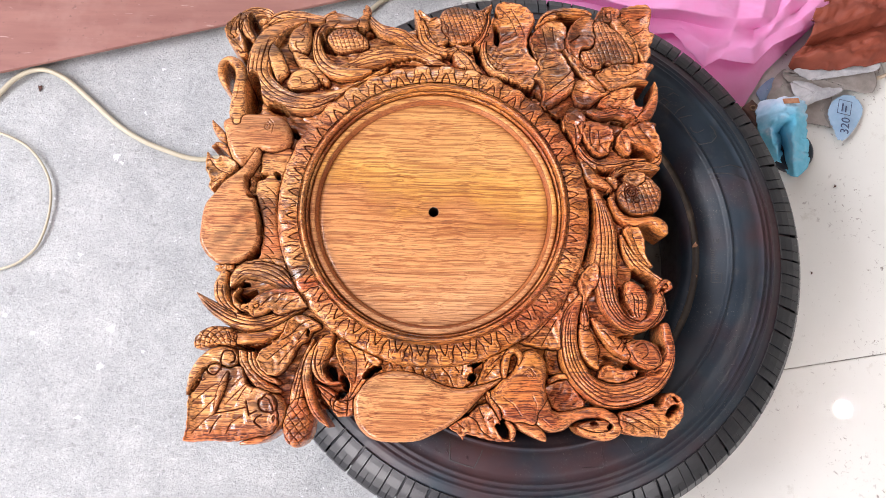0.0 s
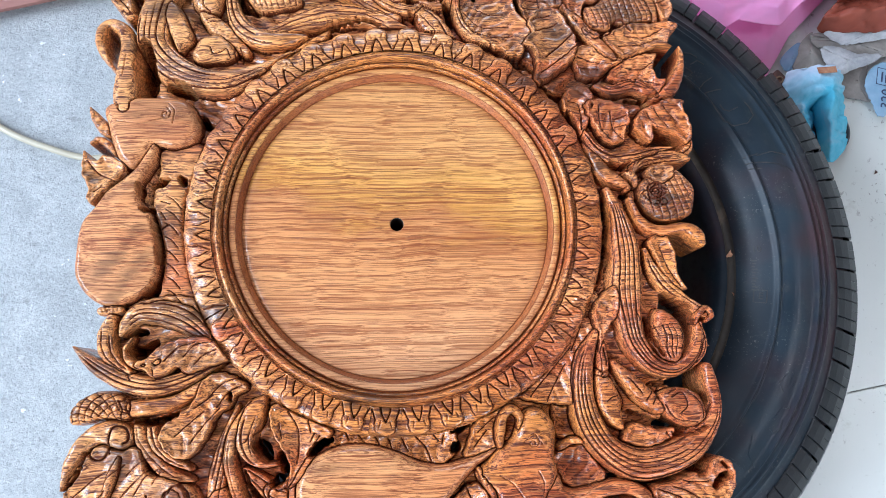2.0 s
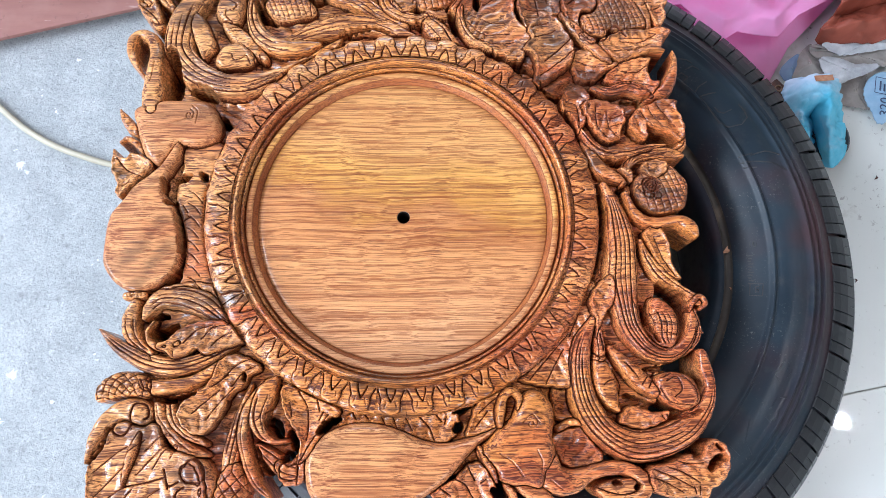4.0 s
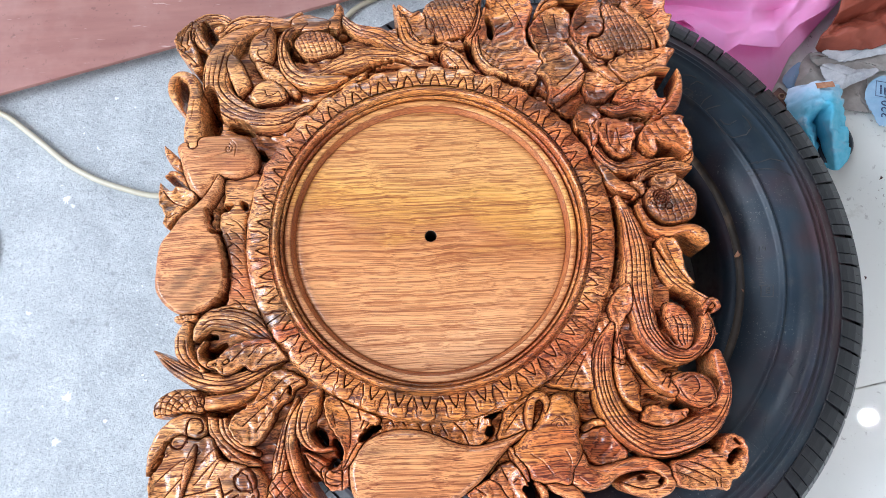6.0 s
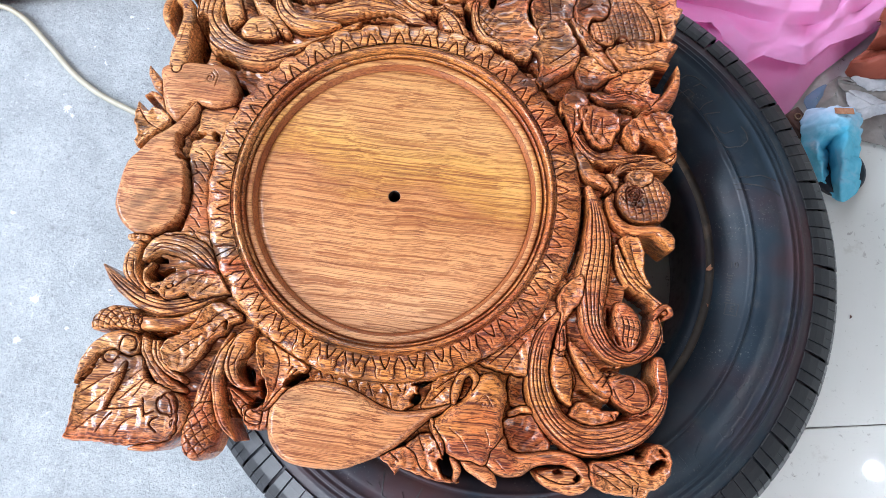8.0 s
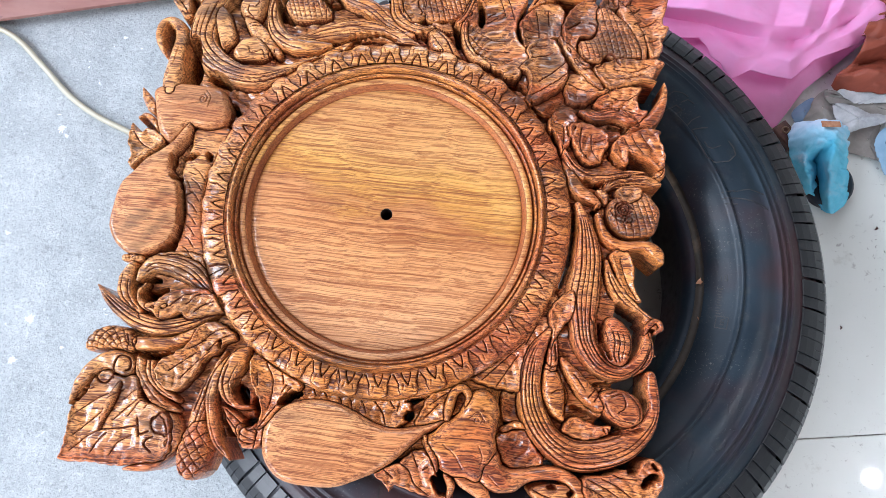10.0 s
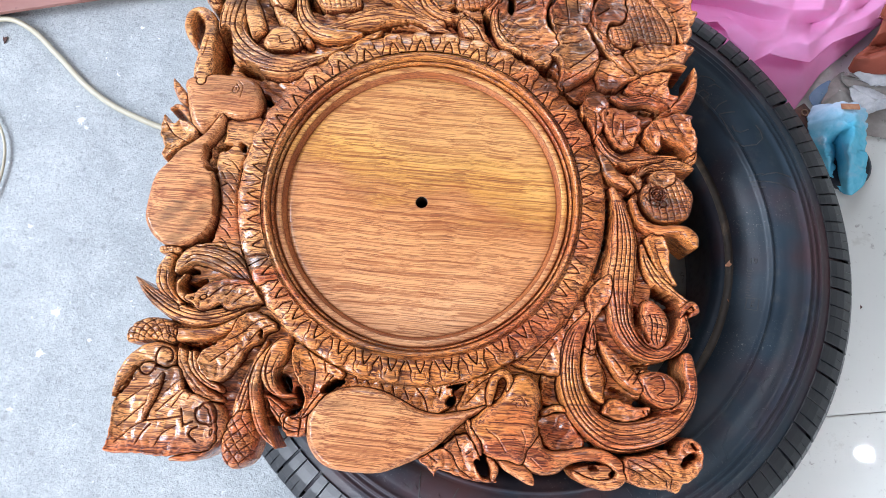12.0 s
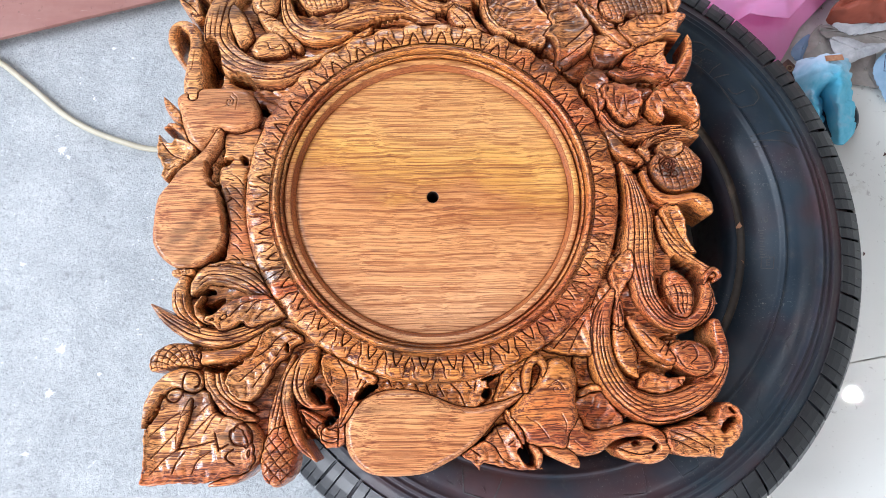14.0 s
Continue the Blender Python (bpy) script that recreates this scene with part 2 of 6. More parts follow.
rubber = n.done(colour, n.math("ADD", n.grey(big, 0.3, 0.7, 0.30, 0.40), n.grey(smear, 0.5, 0.7, 0, 0.16)), n.math("ADD", fine, n.math("MULTIPLY", big, 2.0)), 0.2, 0.0007)

n = Nodes("dusty_bead", Roughness=0.6)
colour = n.ramp(n.noise(30, None, 5, 0.65), (0.3, (0.018, 0.015, 0.012)), (0.55, (0.048, 0.038, 0.027)), (0.70, (0.15, 0.11, 0.07)))
bead_rubber = n.done(colour, None, n.noise(260), 0.2, 0.0006)

n = Nodes("worn_tread", Roughness=0.34, Specular_IOR_Level=0.5)
colour = n.ramp(n.noise(14, None, 4, 0.6), (0.3, (0.006, 0.007, 0.009)), (0.72, (0.017, 0.016, 0.018)))
tread_rubber = n.done(colour, None, n.noise(300), 0.2, 0.0006)

n = Nodes("scuffed_edge", Roughness=0.6)
scuffed_rubber = n.done(n.ramp(n.noise(45, None, 4, 0.7), (0.35, (0.018, 0.018, 0.020)), (0.65, (0.055, 0.050, 0.047))))

n = Nodes("reddish_board", Roughness=0.55)
streak = n.noise(1.0, n.stretched((7, 60, 60), -0.25), 5, 0.6)
colour = n.ramp(streak, (0.3, (0.235, 0.095, 0.075)), (0.7, (0.315, 0.14, 0.11)))
colour = n.mix(n.grey(n.noise(8, None, 5, 0.65), 0.5, 0.72, 0, 0.5), colour, (0.38, 0.21, 0.175))
colour = n.mix(n.grey(n.noise(120, None, 3, 0.6), 0.64, 0.72, 0, 0.5), colour, (0.13, 0.06, 0.045))
colour = n.mix(n.grey(n.noise(1.0, n.stretched((26, 140, 140), 0.9), 3, 0.7), 0.66, 0.72, 0, 0.6), colour, (0.52, 0.36, 0.31))
red_board = n.done(colour, n.grey(streak, 0.3, 0.7, 0.45, 0.65), streak, 0.15, 0.0006)

n = Nodes("cream_vinyl", Roughness=0.35, Transmission_Weight=0.15)
vinyl = n.done(n.ramp(n.noise(18), (0.3, (0.50, 0.43, 0.30)), (0.7, (0.59, 0.53, 0.39))))


def plastic_film(name, a, b, rough, sheer=0.45):
    n = Nodes(name, Roughness=rough, Specular_IOR_Level=0.3)
    wr = n.noise(26, None, 4, 0.6, 0.8)
    colour = n.ramp(wr, (0.3, a), (0.7, b))
    mat = n.done(colour, None, n.noise(60, None, 3, 0.55, 1.2), 0.25, 0.002)
    through_light, both = n.node("ShaderNodeBsdfTranslucent"), n.node("ShaderNodeMixShader")
    n.link(colour, through_light.inputs["Color"])
    both.inputs[0].default_value = sheer
    n.link(n.bsdf.outputs[0], both.inputs[1])
    n.link(through_light.outputs[0], both.inputs[2])
    n.link(both.outputs[0], n.tree.nodes["Material Output"].inputs["Surface"])
    return mat


pink_film = plastic_film("pink_film", (0.99, 0.46, 0.76), (0.99, 0.52, 0.81), 0.5)
pink_deep = plastic_film("pink_deep", (0.97, 0.40, 0.70), (0.98, 0.46, 0.76), 0.55, 0.3)
rust_film = plastic_film("rust_cloth", (0.19, 0.040, 0.022), (0.30, 0.072, 0.040), 0.55, 0.05)

n = Nodes("blue_paper", Roughness=0.75)
wear = n.noise(22, None, 5, 0.65, 0.5)
colour = n.ramp(wear, (0.3, (0.07, 0.40, 0.56)), (0.52, (0.15, 0.52, 0.68)), (0.62, (0.26, 0.52, 0.66)), (0.74, (0.60, 0.68, 0.74)))
split = n.tree.nodes.new("ShaderNodeSeparateXYZ")
n.link(n.place, split.inputs[0])
faded = n.math("ADD", n.math("ADD", split.outputs[1], n.math("MULTIPLY", split.outputs[0], -0.35)), n.grey(wear, 0.3, 0.7, -0.012, 0.012))
colour = n.mix(n.grey(faded, 0.008, 0.046, 0, 0.85), colour, (0.60, 0.66, 0.78))
blue_paper = n.done(colour, None, n.noise(90, None, 4, 0.6), 0.4, 0.0015)
n = Nodes("blue_backing", Roughness=0.75)
blue_backing = n.done(n.ramp(n.noise(40, None, 5), (0.3, (0.20, 0.34, 0.47)), (0.7, (0.33, 0.46, 0.58))), None, n.noise(80), 0.3, 0.001)
n = Nodes("pale_paper", Roughness=0.8)
pale_paper = n.done(n.ramp(n.noise(30, None, 5), (0.3, (0.16, 0.27, 0.42)), (0.7, (0.28, 0.39, 0.52))), None, n.noise(80), 0.3, 0.001)
n = Nodes("grey_grit", Roughness=0.9)
colour = n.ramp(n.noise(35, None, 5, 0.65), (0.3, (0.20, 0.175, 0.155)), (0.7, (0.36, 0.325, 0.29)))
grit_paper = n.done(colour, None, n.noise(500), 0.4, 0.0006)
n = Nodes("white_backing", Roughness=0.8)
colour = n.ramp(n.noise(40, None, 5, 0.7), (0.35, (0.30, 0.30, 0.31)), (0.65, (0.52, 0.52, 0.52)))
backing_paper = n.done(colour, None, n.noise(70), 0.3, 0.001)
n = Nodes("dried_paint", Roughness=0.5)
backing_paint = n.done(n.ramp(n.noise(90), (0.3, (0.62, 0.63, 0.64)), (0.7, (0.80, 0.81, 0.82))))
n = Nodes("rust_mark", Roughness=0.8)
rust_mark = n.done(n.ramp(n.noise(150), (0.3, (0.30, 0.11, 0.05)), (0.7, (0.50, 0.26, 0.14))))
n = Nodes("ink", Roughness=0.7)
ink = n.done(n.ramp(n.noise(200), (0.3, (0.025, 0.04, 0.09)), (0.7, (0.06, 0.08, 0.14))))
n = Nodes("plaster", Roughness=0.9)
plaster = n.done(n.ramp(n.noise(4, None, 5), (0.3, (0.42, 0.42, 0.40)), (0.7, (0.50, 0.50, 0.48))), None, n.noise(120), 0.2, 0.001)
# unseen ceiling, kept dark red-brown for what the tyre reflects
n = Nodes("roof_board", Roughness=0.85)
roof_board = n.done(n.ramp(n.noise(3, None, 5), (0.3, (0.11, 0.062, 0.05)), (0.7, (0.17, 0.10, 0.08))), None, n.noise(90), 0.2, 0.001)
bulb_glow = bpy.data.materials.new("bulb_glow")
bulb_glow.use_nodes = True
shine = bulb_glow.node_tree.nodes["Principled BSDF"]
shine.inputs["Base Color"].default_value = (0.9, 0.9, 0.88, 1)
shine.inputs["Emission Color"].default_value = (1, 0.98, 0.94, 1)
shine.inputs["Emission Strength"].default_value = 900.0
n = Nodes("bulb_socket", Roughness=0.5)
socket_white = n.done(n.ramp(n.noise(20), (0.3, (0.7, 0.7, 0.68)), (0.7, (0.78, 0.78, 0.76))))


# ---- building helpers ----
def part(name, bm, material, parent=None, label="", smooth=True):
    """Link a bmesh as one mesh object, under parent if there is one."""
    me = bpy.data.meshes.new(name)
    bmesh.ops.recalc_face_normals(bm, faces=bm.faces)
    bm.to_mesh(me)
    bm.free()
    for m in material if isinstance(material, (list, tuple)) else (material,):
        me.materials.append(m)
    me.polygons.foreach_set("use_smooth", [smooth] * len(me.polygons))
    ob = new(name, me)
    ob.parent = parent
    return tagged(ob, label)


def sheet(rows, loop=False, bm=None):
    """Quads over a grid of places; returns the bmesh and its vertex grid."""
    bm = bm or bmesh.new()
    grid = [[bm.verts.new(p) for p in row] for row in rows]
    for a, b in zip(grid, grid[1:]):
        k = len(a)
        for i in range(k if loop else k - 1):
            bm.faces.new((a[i], a[(i + 1) % k], b[(i + 1) % k], b[i]))
    return bm, grid


def turned(profile, segments, centre=(0, 0)):
    """A ring of revolution from (radius, height) pairs."""
    rows = [[(centre[0] + r * math.cos(2 * math.pi * i / segments), centre[1] + r * math.sin(2 * math.pi * i / segments), z)
             for i in range(segments)] for r, z in profile]
    return sheet(rows, loop=True)[0]


def slab(x0, x1, y0, y1, z0, z1, bevel=0.0, bm=None):
    bm = bm or bmesh.new()
    made = bmesh.ops.create_cube(bm, size=1, matrix=Matrix.Translation(((x0 + x1) / 2, (y0 + y1) / 2, (z0 + z1) / 2)) @ Matrix.Diagonal((x1 - x0, y1 - y0, z1 - z0, 1)))
    if bevel:
        edges = list({e for v in made["verts"] for e in v.link_edges})
        bmesh.ops.bevel(bm, geom=edges, offset=bevel, segments=2, affect="EDGES", profile=0.6)
    return bm


def glide(points, count):
    """count places along a smooth curve through the points (any number of values each)."""
    pts = np.array(points, float)
    pts = np.vstack([2 * pts[0] - pts[1], pts, 2 * pts[-1] - pts[-2]])
    gaps = np.linalg.norm(np.diff(pts[1:-1, :2], axis=0), axis=1)
    knots = np.concatenate([[0], np.cumsum(gaps)]) / gaps.sum()
    s = np.linspace(0, 1, count)
    k = np.clip(np.searchsorted(knots, s, side="right") - 1, 0, len(knots) - 2)
    f = ((s - knots[k]) / (knots[k + 1] - knots[k]))[:, None]
    a, b, c, d = pts[k], pts[k + 1], pts[k + 2], pts[k + 3]
    return 0.5 * (2 * b + (c - a) * f + (2 * a - 5 * b + 4 * c - d) * f ** 2 + (3 * b - a - 3 * c + d) * f ** 3), gaps.sum()


# ---- the shed ----
TILE_TURN = radians(9.5)


def on_tiles(u, v):
    """From the tiles' own axes to the floor."""
    c, s = math.cos(TILE_TURN), math.sin(TILE_TURN)
    return 0.052 + u * c - v * s, 0.28 + u * s + v * c


floor = tagged(new("floor"), "grey concrete and pale glazed tile floor with paint spots", "floor", kind="structure")


def floor_poly(name, corners, z, depth, material, bevel=0.0):
    bm = bmesh.new()
    top = bm.faces.new([bm.verts.new((*p, z)) for p in corners])
    low = bmesh.ops.extrude_face_region(bm, geom=[top])
    bmesh.ops.translate(bm, verts=[v for v in low["geom"] if isinstance(v, bmesh.types.BMVert)], vec=(0, 0, -depth))
    if bevel:
        bmesh.ops.bevel(bm, geom=[e for e in bm.edges if all(abs(v.co.z - z) < 1e-6 for v in e.verts)], offset=bevel, segments=2, affect="EDGES")
    return part(name, bm, material, floor, smooth=False)


floor_poly("screed", [(-4, -4.5), on_tiles(0, -4.6), on_tiles(0, 4.6), (-4, 4.5)], 0.0, 0.15, concrete)
floor_poly("tile_bed", [on_tiles(0, -4.6), (4.5, -4.5), (4.5, 4.5), on_tiles(0, 4.6)], -0.003, 0.147, grout)
for i in range(7):
    for j in range(-7, 7):
        u, v = i * 0.6 + 0.0006, j * 0.6 - 0.50 + 0.0006
        floor_poly("tile", [on_tiles(u, v), on_tiles(u + 0.5988, v), on_tiles(u + 0.5988, v + 0.5988), on_tiles(u, v + 0.5988)], 0.0, 0.002, tile_glaze, 0.0008)

# unseen walls and ceiling, added to enclose the place and shape its light
for name, box in (("wall_east", (4.5, 4.65, -4.5, 4.5, -0.1, 3.1)), ("wall_north", (1.9, 4.5, 4.5, 4.65, -0.1, 3.1)), ("wall_south", (2.4, 4.5, -4.65, -4.5, -0.1, 3.1)),
                  ("wall_northwest", (-4, -2.0, 4.5, 4.65, -0.1, 3.1)), ("wall_southwest", (-4, -2.2, -4.65, -4.5, -0.1, 3.1))):
    tagged(part(name, slab(*box), plaster, smooth=False), "unseen plain pale plastered wall, added to enclose the shed", "wall", kind="structure")
tagged(part("ceiling", slab(-0.7, 4.65, -4.65, 4.65, 3.1, 3.2), roof_board, smooth=False), "unseen dark red-brown boarded ceiling, added over the shed", "ceiling", kind="structure")

bulb = tagged(new("light_bulb"), "lit white round lamp hanging under the ceiling", "lamp")
bm = bmesh.new()
bmesh.ops.create_uvsphere(bm, u_segments=24, v_segments=14, radius=0.035, matrix=Matrix.Translation((2.1, -0.19, 2.8)))
part("globe", bm, bulb_glow, bulb)
part("socket", turned([(0.0, 3.1), (0.035, 3.1), (0.035, 3.07), (0.019, 3.05), (0.017, 2.84), (0.0, 2.835)], 20, (2.1, -0.19)), socket_white, bulb)

# ---- the tyre ----
TYRE = (0.1125, -0.0208)
tyre = tagged(new("tyre"), "worn black rubber car tyre lying flat on the floor", "tyre")
tyre.location, tyre.scale = (*TYRE, 0), (1.0065, 1.0065, 1)
SIDE = [(0.192, 0.030), (0.1855, 0.060), (0.1845, 0.118), (0.1855, 0.127), (0.1870, 0.1315), (0.1905, 0.1355), (0.1945, 0.1378), (0.1960, 0.1380), (0.1975, 0.1362), (0.2000, 0.1358), (0.2028, 0.1372),
        (0.2036, 0.1398), (0.2045, 0.1410), (0.2120, 0.1485), (0.2200, 0.1545), (0.2280, 0.1592), (0.2312, 0.1608), (0.2322, 0.1632), (0.2338, 0.1638), (0.2352, 0.1622), (0.2362, 0.1614),
        (0.2385, 0.1630), (0.2460, 0.1646), (0.2540, 0.1646), (0.2620, 0.1624), (0.2700, 0.1588), (0.2708, 0.1606), (0.2722, 0.1602), (0.2730, 0.1576), (0.2768, 0.1558), (0.2776, 0.1576), (0.2790, 0.1570),
        (0.2798, 0.1544), (0.2838, 0.1524), (0.2846, 0.1540), (0.2858, 0.1534), (0.2866, 0.1508), (0.2900, 0.1490), (0.2985, 0.1440), (0.3090, 0.1370), (0.3200, 0.1270), (0.3260, 0.114),
        (0.3270, 0.050), (0.322, 0.036), (0.306, 0.014), (0.268, 0.002), (0.232, 0.008), (0.203, 0.026), (0.192, 0.030)]
part("bead", turned(SIDE[:8], 192), rubber, tyre)
part("bead_groove", turned(SIDE[7:12], 192), bead_rubber, tyre, "dusty brown groove beside the bead")
part("sidewall", turned(SIDE[11:], 192), rubber, tyre)


def tread_block():
    """A shoulder block: a wedge that wraps the tread's edge, with a shallow slit."""
    rows, half = [], math.pi / 66 * 0.955
    for r, z, k in ((0.2975, 0.1425, 1), (0.2985, 0.1462, 1), (0.3060, 0.1430, 1), (0.3160, 0.1375, 1), (0.3265, 0.1300, 1), (0.3345, 0.1170, 1), (0.3385, 0.100, 1), (0.3390, 0.060, 1), (0.337, 0.055, 0.9), (0.3265, 0.054, 0.9)):
        rows.append([((r - dip) * math.cos(a), (r - dip) * math.sin(a), z - dip * 0.5) for a, dip in
                     ((-half * k, 0.0016), (-half * k * 0.97, 0), (-half * k * 0.93, 0), (-half * 0.28, 0), (-half * 0.22, 0.0014), (-half * 0.16, 0), (half * 0.34, 0), (half * 0.38, 0.0009 if r > 0.32 else 0), (half * 0.42, 0), (half * k * 0.97, 0), (half * k, 0.0016))])
    bm = sheet(rows)[0]
    bm.faces.ensure_lookup_table()
    for k, f in enumerate(bm.faces):
        f.material_index = int(k % 10 == 1 and k // 10 in (1, 2, 3, 4) or k // 10 == 0)
    return bm


first = part("tread_block", tread_block(), [tread_rubber, scuffed_rubber], tyre, smooth=False)
at = 0.0
for i in range(1, 66):
    at += 2 * math.pi / 66 * (1 + 0.05 * math.sin(i * 2.1))
    ob = new("tread_block", first.data)
    ob.parent, ob.rotation_euler = tyre, (0, 0, at)


def side_height(r):
    """The sidewall's height at a radius."""
    outer = SIDE[11:42]
    return float(np.interp(r, [p[0] for p in outer], [p[1] for p in outer]))


def raised_line(places, width=1.2, rise=0.0006):
    """A low raised line on the sidewall through places of (radius in millimetres, degrees): plain strokes, no letters."""
    line = []
    for (r0, a0), (r1, a1) in zip(places, places[1:]):
        line += [(r0 + (r1 - r0) * k / 6, a0 + (a1 - a0) * k / 6) for k in range(6)]
    line.append(places[-1])
    flat = np.array([(r / 1000 * math.cos(radians(a)), r / 1000 * math.sin(radians(a))) for r, a in line])
    way = np.gradient(flat, axis=0)
    way /= np.linalg.norm(way, axis=1)[:, None] + 1e-9
    rows = []
    for (x, y), (dx, dy) in zip(flat, way):
        row = []
        for side, up in ((-1, -0.001), (-0.8, rise), (0.8, rise), (1, -0.001)):
            px, py = x - dy * side * width / 2000, y + dx * side * width / 2000
            row.append((px, py, side_height(math.hypot(px, py)) + up))
        rows.append(row)
    return sheet(rows)[0]


MARKS = [
    [(224.8, 48.6), (241.4, 47.4), (241.9, 45.5), (233.5, 45.9), (235.2, 41.8), (242.2, 42.2), (251.4, 41.8)], [(246, 47.2), (254, 46.6), (256, 44.9)], [(243, 50.5), (250.6, 50.2), (255.7, 48.5), (257, 47)],
    [(249.8, 38.6), (236.4, 40.3), (232.8, 36), (232.1, 32.3), (237.7, 30.3), (249, 29.3), (259, 30.1), (261.4, 31.8), (260.4, 33.5)], [(239, 36.1), (238.7, 34.7), (241.7, 33.7), (250.5, 33.4)],
    [(229.2, 22.9), (242.3, 22.4)], [(228, 21.4), (239.4, 20.6)], [(229, 20), (240, 19)], [(239.7, 22.1), (255, 21.7), (270, 20)], [(239.4, 20.6), (257.4, 18.6), (269, 16.5)],
    [(255.9, -29.3), (249, -28.4), (252.9, -25.6)], [(260.5, -28), (262.7, -26.6)], [(258, -37), (265, -37.2), (268.5, -35.7), (266, -34.2)], [(258.5, -34.5), (259.6, -32.4)], [(261, -32), (268, -31.3)],
    [(248.7, -40.1), (255.6, -43.5), (268, -44.4)], [(245.8, -46.4), (259.8, -46.3)], [(258.7, -27.2), (258.4, -24.6)], [(240, -60), (262, -61), (262, -65), (242, -66)], [(241, -72), (263, -73), (258, -78)],
    [(258, -114), (258.7, -112.7)], [(252.8, -111.8), (256.7, -111)], [(251.2, -106.7), (256.4, -105.9)], [(239, 150), (262, 151), (262, 156)], [(240, 200), (263, 201)], [(240, 248), (262, 250), (262, 256), (241, 257)]]
for places in MARKS:
    part("sidewall_mark", raised_line(places), rubber if places[0][1] < 0 else scuffed_rubber, tyre, smooth=False)
for k in range(11):
    part("sidewall_mark", raised_line([(213.5 + 0.5 * (k % 2), -1.6 - 0.72 * k), (217.6 - 0.8 * (k % 3), -1.75 - 0.72 * k)], 1.3, 0.0004), scuffed_rubber, tyre, smooth=False)
for body, r, angle, size in (("10", 0.2180, 1.0, 0.0085), ("E", 0.2200, -10.4, 0.0088)):
    letters = bpy.data.curves.new("raised_text", "FONT")
    letters.body, letters.size, letters.extrude, letters.align_x, letters.align_y = body, size, 0.0004, "CENTER", "CENTER"
    letters.materials.append(scuffed_rubber)
    ob = new("raised_text", letters)
    ob.parent = tyre
    ob.matrix_local = Matrix.Rotation(radians(angle), 4, "Z") @ Matrix.Translation((r, 0, side_height(r) + 0.0003)) @ Matrix.Rotation(radians(-36), 4, "Y")
part("sidewall_mark", raised_line([(215.2, -8.9), (224.6, -8.9), (224.6, -11.9), (215.2, -11.9), (215.2, -8.9)], 0.9, 0.0004), scuffed_rubber, tyre, smooth=False)

# ---- the carved panel: centre board, mouldings, border ----
BACK = 0.1655
panel = tagged(new("carved_panel"), "square varnished wooden panel with carved scrolls round a plain disc", "wood carving")
panel.location = (0, 0, BACK)


def on_panel(name, bm, material, parent=panel, label="", smooth=True):
    """A part of the panel, built in world places."""
    bmesh.ops.translate(bm, verts=bm.verts, vec=(0, 0, -BACK))
    return part(name, bm, material, parent, label, smooth)


on_panel("disc", turned([(0.0056, 0.1994), (0.0060, 0.2000), (0.0066, 0.2000), (0.03, 0.2000), (0.06, 0.2), (0.09, 0.2), (0.12, 0.2), (0.1268, 0.2), (0.1273, 0.1994), (0.1278, 0.170)], 160),
         board_wood, label="plain golden board with a small centre hole")
on_panel("bore", turned([(0.0, 0.1715), (0.003, 0.1715), (0.0053, 0.1715), (0.0055, 0.1993)], 24), bore_shade)
# brown of this hollow and the cut lines holds their shade too
on_panel("cove", turned([(0.1275, 0.170), (0.1276, 0.1995), (0.1282, 0.2002), (0.1292, 0.2018), (0.1303, 0.2044), (0.1310, 0.2062), (0.1311, 0.170)], 200), cove_shade_wood, label="brown hollow between the disc and the step")
on_panel("moulding", turned([(0.1311, 0.170), (0.1312, 0.2063), (0.1318, 0.2070), (0.1340, 0.2072), (0.1360, 0.2069), (0.1366, 0.2060), (0.1369, 0.2034)], 200), board_wood, label="flat inner step of the round moulding")
on_panel("cove", turned([(0.1369, 0.2033), (0.1371, 0.2016), (0.1377, 0.2014), (0.1383, 0.2034)], 200), cove_shade_wood, label="brown cut line round the moulding")
on_panel("moulding", turned([(0.1383, 0.2035), (0.1386, 0.2068), (0.1392, 0.2088), (0.1400, 0.2094), (0.1405, 0.2088)], 200), carved_wood, label="thin middle bead of the moulding")
on_panel("cove", turned([(0.1405, 0.2087), (0.1407, 0.2064), (0.1412, 0.2060), (0.1416, 0.2072)], 200), cove_shade_wood, label="brown cut line round the moulding")
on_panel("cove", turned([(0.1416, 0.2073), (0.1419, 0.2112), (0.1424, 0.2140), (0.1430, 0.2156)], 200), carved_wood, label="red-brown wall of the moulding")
on_panel("moulding", turned([(0.1430, 0.2157), (0.1438, 0.2167), (0.1448, 0.2168), (0.1457, 0.2160), (0.1462, 0.2142), (0.1469, 0.2122), (0.1476, 0.2116), (0.1484, 0.2120), (0.1490, 0.2126), (0.1494, 0.2120), (0.1494, 0.170)], 200),
         carved_wood, label="rounded outer step of the moulding")
border = on_panel("border", turned([(0.1495, 0.168), (0.1496, 0.2065), (0.155, 0.2070), (0.163, 0.2040), (0.1690, 0.1990), (0.1700, 0.1992), (0.1703, 0.2040), (0.1710, 0.2056), (0.1720, 0.2054), (0.1726, 0.2040), (0.1728, 0.168)], 180),
                  carved_wood, label="round border of carved leaf darts")


